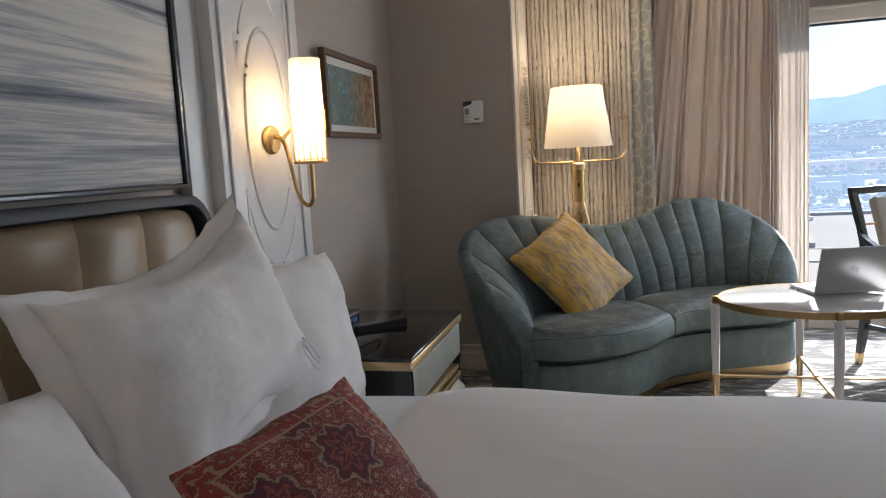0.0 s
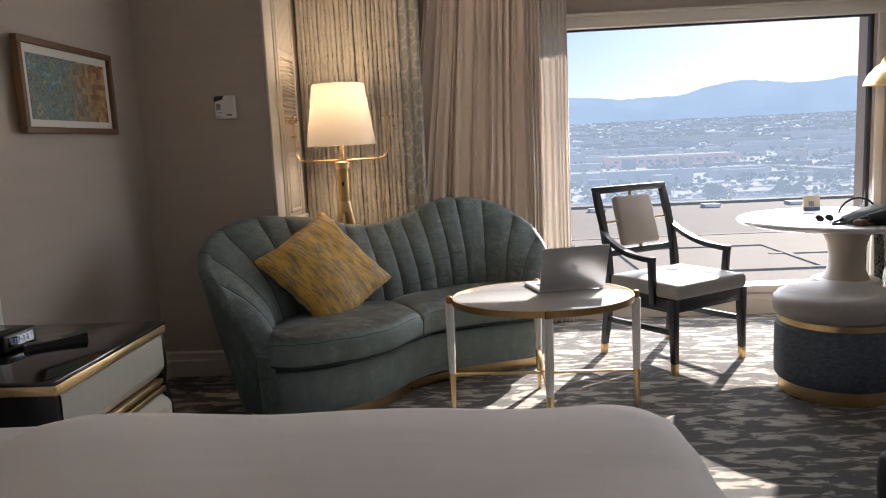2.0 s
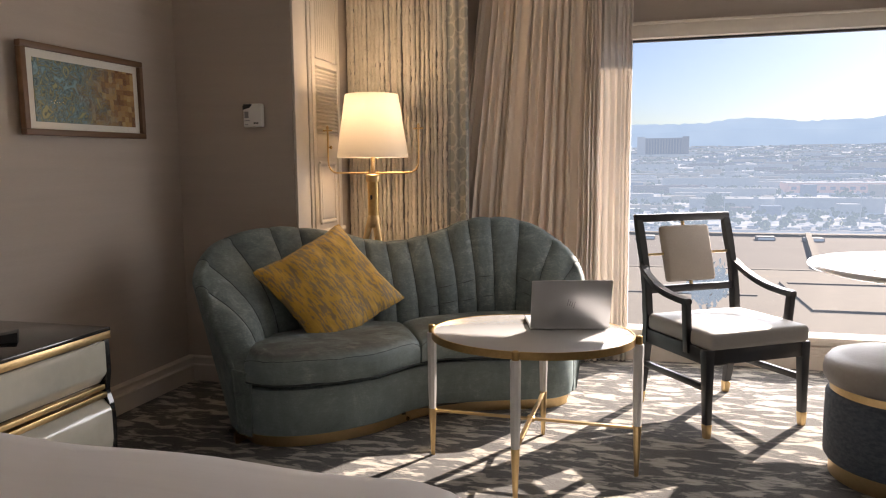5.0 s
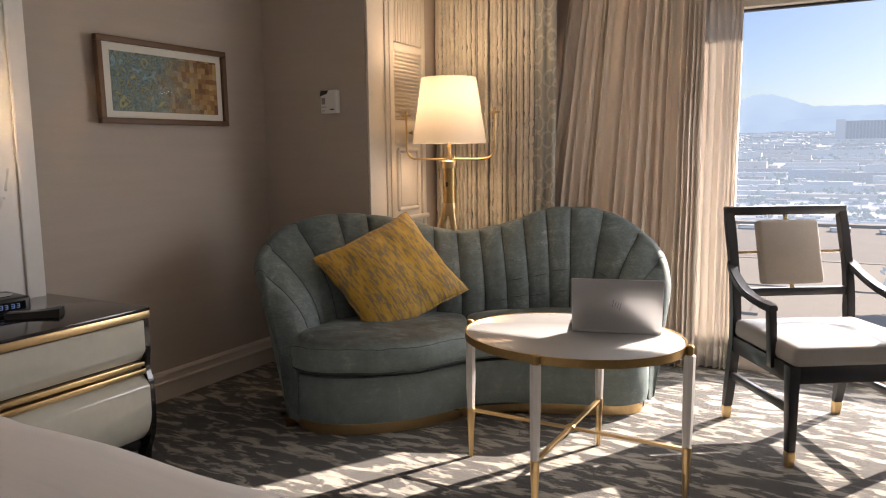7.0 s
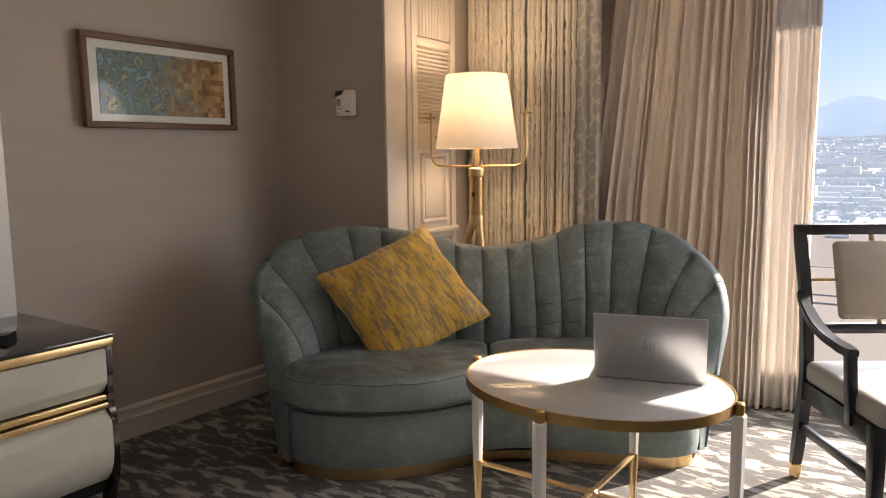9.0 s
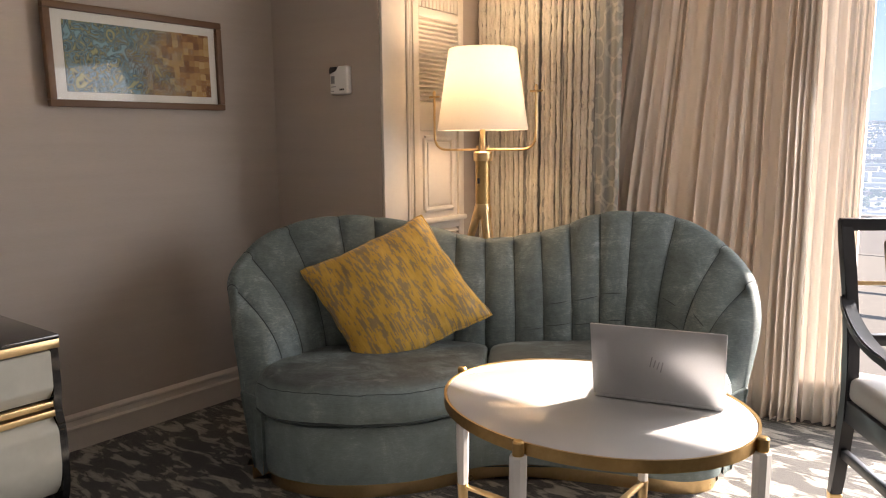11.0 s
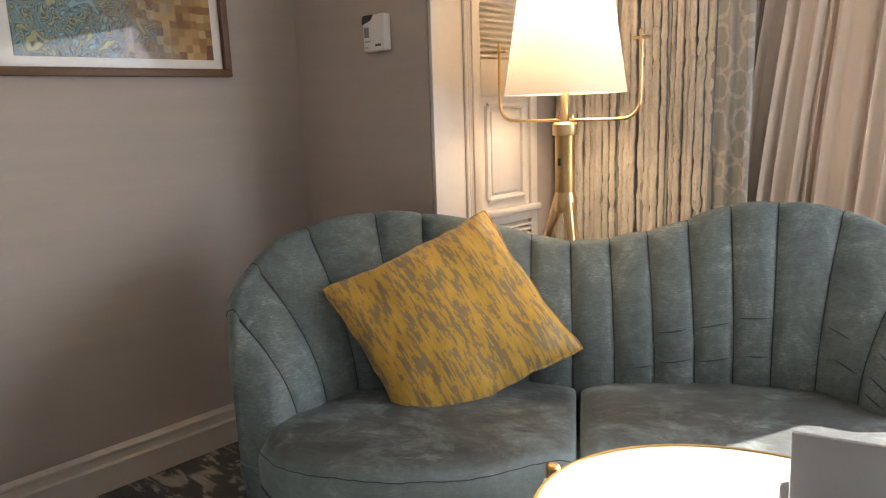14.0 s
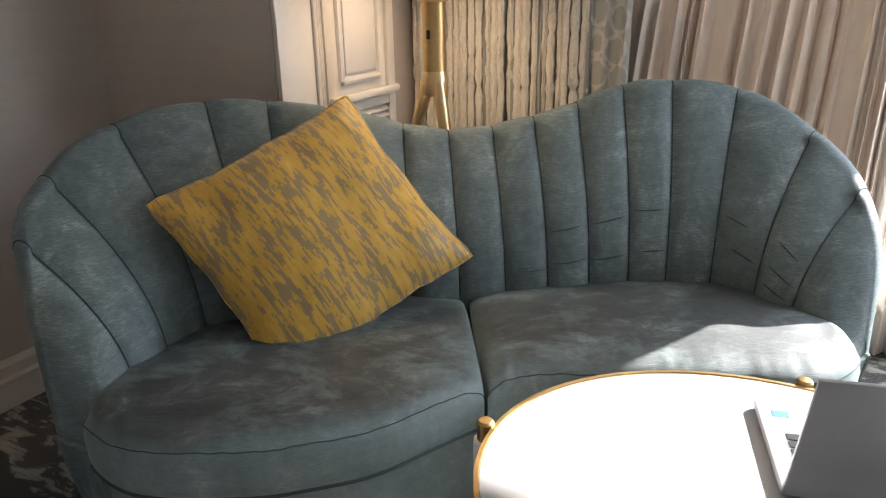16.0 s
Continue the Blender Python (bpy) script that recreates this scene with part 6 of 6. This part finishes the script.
def city():
    rnd = random.Random(7)
    kinds = [("low_buildings_white", WHITE_FAR, "low white commercial roofs of the city"), ("low_buildings_sand", STUCCO_FAR, "low sand-coloured city buildings"),
             ("low_buildings_rose", ROOFING_FAR, "low rose-brown city buildings"), ("low_buildings_grey", TOWER, "low grey city buildings"), ("low_buildings_glass", TOWER_GLASS, "dark shop fronts of low city buildings")]
    lots = {k[0]: [] for k in kinds}
    y = 690.0
    while y < 4600:
        near = y < 1700
        step = (24 if near else 16) + (y - 600) * 0.012
        x = -0.14 * y - 60 - rnd.uniform(0, 60)
        share = rnd.uniform(0.45, 0.85)
        while x < 0.62 * y + 80:
            w = rnd.choice((14, 22, 32, 48, 75, 110) if near else (7, 11, 16, 24, 38, 60)) * rnd.uniform(0.7, 1.2) * (1 + (y - 600) / 3500)
            if rnd.random() < share and not (140 < x + w and x < 345 and 915 < y < 1010):
                h = rnd.choice((4, 5, 6, 7, 9, 12) if near else (3, 3, 4, 5, 7)) * rnd.uniform(0.8, 1.2)
                d = step * rnd.uniform(0.35, 0.8)
                yy = y + rnd.uniform(-0.4, 0.4) * step
                lots[rnd.choices([k[0] for k in kinds], (3, 4, 3, 5, 3))[0]].append((x + w / 2, yy, ground_z(yy) - 0.5, w, d, h, rnd.uniform(-0.06, 0.06)))
                for _ in range(int(w / 22) if near else 0):
                    q = rnd.uniform(1.5, 4)
                    lots["low_buildings_white"].append((x + rnd.uniform(0.1, 0.9) * w, yy + rnd.uniform(-0.3, 0.3) * d, ground_z(yy) + h - 0.6, q, q, rnd.uniform(0.8, 2.0), 0.0))
            x += w + rnd.uniform(3, 30) * (1 + (y - 600) / 3000)
        y += step
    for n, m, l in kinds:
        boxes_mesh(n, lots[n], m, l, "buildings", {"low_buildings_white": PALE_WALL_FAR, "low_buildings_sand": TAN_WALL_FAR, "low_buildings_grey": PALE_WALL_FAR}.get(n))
    # trees
    vs, fs = [], []
    ico = bmesh.new()
    bmesh.ops.create_icosphere(ico, subdivisions=1, radius=1)
    iv = [v.co.copy() for v in ico.verts]
    fi = [tuple(v.index for v in f.verts) for f in ico.faces]
    ico.free()
    for _ in range(3200):
        y = 560 * math.exp(rnd.random() * 2.05)
        x = rnd.uniform(-0.12 * y - 40, 0.62 * y + 60)
        r = rnd.uniform(1.3, 3.0) * (1 + y / 5000)
        for q in range(3):
            k = len(vs)
            ox, oy, oz, rr = rnd.uniform(-r, r), rnd.uniform(-r, r), rnd.uniform(0, r * 0.8), r * rnd.uniform(0.5, 0.9)
            for v in iv:
                vs.append((x + ox + v.x * rr, y + oy + v.y * rr, ground_z(y) + r * 0.8 + oz + v.z * rr * 0.9))
            fs += [tuple(k + i for i in f) for f in fi]
    me = bpy.data.meshes.new("city_trees")
    me.from_pydata(vs, [], fs)
    me.materials.append(FOLIAGE)
    tagged(new("city_trees", me), "scattered dark green trees among the city blocks", "trees", "", "stuff")
    # roads and cars
    for i, (yy, w) in enumerate(((575, 34), (640, 20), (1180, 30), (1900, 44))):
        tagged(part("road", box(-1500, yy - w / 2, ground_z(yy) + 0.1, 3500, yy + w / 2, ground_z(yy) + 0.4), ASPHALT), "wide pale asphalt road across the city", "road", "", "structure")
    bm = bmesh.new()
    box(335, 690, ground_z(690) + 0.5, 352, 1180, ground_z(1100) - 8, bm=bm)
    tagged(part("road", bm, ASPHALT), "pale asphalt side street", "road", "", "structure")
    cars = [[], []]
    for _ in range(420):
        yy = rnd.choice((565, 571, 579, 585, 634, 645, 662, 672))
        x = rnd.uniform(-70, 420)
        cars[rnd.random() < 0.45].append((x, yy, ground_z(yy) + 0.5, 4.6, 1.9, 1.5, rnd.uniform(-0.05, 0.05)))
    boxes_mesh("light_cars", cars[0], WHITE_FAR, "tiny pale cars on the road far below", "cars")
    boxes_mesh("dark_cars", cars[1], TOWER_GLASS, "tiny dark cars on the road far below", "cars")
    for x, yy in ((70, 620), (118, 650), (165, 605), (240, 640), (300, 610), (20, 600), (205, 690)):
        tagged(part("light_pole", tube([(x, yy, ground_z(yy)), (x, yy, ground_z(yy) + 24)], 0.35, 6), WHITE_FAR), "tall pale roadside light pole", "light pole", "poles along the road")


city()


def warehouse():
    z = ground_z(960) - 0.4
    w = thing("warehouse", pose(172, 925, z, 0, 0, -3), "long pink warehouse with a pale flat roof", "warehouse")
    part("wall", box(0, 0, 0, 158, 70, 11), TERRACOTTA, w)
    part("roof", box(-1, -1, 11.02, 159, 71, 11.8), WHITE_FAR, w, "pale flat roof")
    part("cornice", box(-0.6, -0.6, 8.6, 158.6, -0.02, 9.6), PALE_WALL_FAR, w)
    for i in range(15):
        part("window", box(4 + i * 10.3, -0.3, 3.5, 9.5 + i * 10.3, -0.02, 7.2), TOWER_GLASS, w)
    for i in range(12):
        part("roof_unit", box(8 + i * 12.5, 20 + 18 * (i % 3), 12.2, 12 + i * 12.5, 24 + 18 * (i % 3), 13.2), WHITE_FAR, w)


warehouse()


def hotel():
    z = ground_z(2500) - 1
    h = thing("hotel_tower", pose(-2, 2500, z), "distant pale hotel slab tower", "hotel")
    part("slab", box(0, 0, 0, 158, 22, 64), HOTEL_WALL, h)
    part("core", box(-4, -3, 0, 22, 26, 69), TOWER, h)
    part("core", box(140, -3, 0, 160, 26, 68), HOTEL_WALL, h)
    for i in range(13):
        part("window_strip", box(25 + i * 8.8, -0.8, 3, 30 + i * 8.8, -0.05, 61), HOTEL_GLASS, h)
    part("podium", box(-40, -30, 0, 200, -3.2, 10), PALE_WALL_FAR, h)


hotel()


def podium():
    z = -12.0
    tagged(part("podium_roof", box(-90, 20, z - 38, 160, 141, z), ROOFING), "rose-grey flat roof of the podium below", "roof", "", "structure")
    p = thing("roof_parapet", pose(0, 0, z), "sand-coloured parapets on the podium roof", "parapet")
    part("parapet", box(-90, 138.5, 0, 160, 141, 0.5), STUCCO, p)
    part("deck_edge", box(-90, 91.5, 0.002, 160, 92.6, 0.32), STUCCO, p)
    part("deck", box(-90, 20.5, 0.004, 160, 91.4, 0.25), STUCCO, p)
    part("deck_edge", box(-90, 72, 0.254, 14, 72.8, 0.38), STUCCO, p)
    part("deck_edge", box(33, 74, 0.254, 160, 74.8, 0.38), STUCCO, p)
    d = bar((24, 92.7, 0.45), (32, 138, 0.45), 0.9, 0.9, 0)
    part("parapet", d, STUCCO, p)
    for x0, y0, x1, y1 in ((17.5, 65, 35, 81), (-14, 58, -2, 68)):
        for a, b, c, e in ((x0, y0, x1, y0 + 0.6), (x0, y1 - 0.6, x1, y1), (x0, y0 + 0.6, x0 + 0.6, y1 - 0.6), (x1 - 0.6, y0 + 0.6, x1, y1 - 0.6)):
            part("well_wall", box(a, b, 0.252, c, e, 0.45), STUCCO, p)
        part("well_floor", box(x0 + 0.6, y0 + 0.6, 0.251, x1 - 0.6, y1 - 0.6, 0.30), STUCCO, p)
    for i, (x, y) in enumerate(((4, 131), (11, 130), (24, 132), (31.5, 131), (45, 132), (60, 131), (75, 130), (-10, 131), (-22, 130))):
        u = thing("roof_unit", pose(x, y, z + (0.30 if y < 100 else 0.0)), "white boxy rooftop air unit", "roof unit", "air units on the podium roof")
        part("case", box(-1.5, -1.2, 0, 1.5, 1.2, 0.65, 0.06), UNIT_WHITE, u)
        part("grille", box(-1.3, -1.205, 0.15, 1.3, -1.201, 0.5), TOWER_GLASS, u)


podium()


def leafy(name, x, y, z, r, seed, label):
    rnd = random.Random(seed)
    t = thing(name, pose(x, y, z), label, "tree")
    part("trunk", tube([(0, 0, 0), (0.05, 0, r * 0.5), (0.0, 0.08, r)], [0.16, 0.12, 0.06], 8), PEDESTAL, t)
    for a in range(5):
        d = Vector((math.cos(a * 1.26), math.sin(a * 1.26), 0.8)) * r * 0.55
        part("limb", tube([(0, 0, r * 0.5), tuple(d * 0.5 + Vector((0, 0, r * 0.5))), tuple(d + Vector((0, 0, r * 0.55)))], [0.06, 0.04, 0.02], 6), PEDESTAL, t)
    vs, fs = [], []
    for _ in range(1400):
        p = Vector((rnd.gauss(0, 1), rnd.gauss(0, 1), rnd.gauss(0, 0.8)))
        p = p.normalized() * r * rnd.uniform(0.35, 1.0) * (0.8 + 0.4 * noise.noise(p.normalized() * 2.2))
        p.z += r * 1.05
        a, b = Vector((rnd.gauss(0, 1), rnd.gauss(0, 1), rnd.gauss(0, 1))).normalized() * 0.13 * r, Vector((rnd.gauss(0, 1), rnd.gauss(0, 1), rnd.gauss(0, 1))).normalized() * 0.07 * r
        k = len(vs)
        vs += [tuple(p - a), tuple(p + b), tuple(p + a), tuple(p - b)]
        fs.append((k, k + 1, k + 2, k + 3))
    me = bpy.data.meshes.new("crown")
    me.from_pydata(vs, [], fs)
    me.materials.append(FOLIAGE)
    o = new("crown", me)
    o.parent = t


leafy("podium_tree", 8.6, 63, -11.75, 2.4, 3, "small green tree growing on the podium deck")
leafy("street_tree", 178, 545, -50, 9, 4, "green street tree beside the road")
leafy("street_tree", 190, 548, -50, 7, 5, "green street tree beside the road")
leafy("street_tree", 70, 700, ground_z(700), 10, 6, "green street tree beside the low shops")
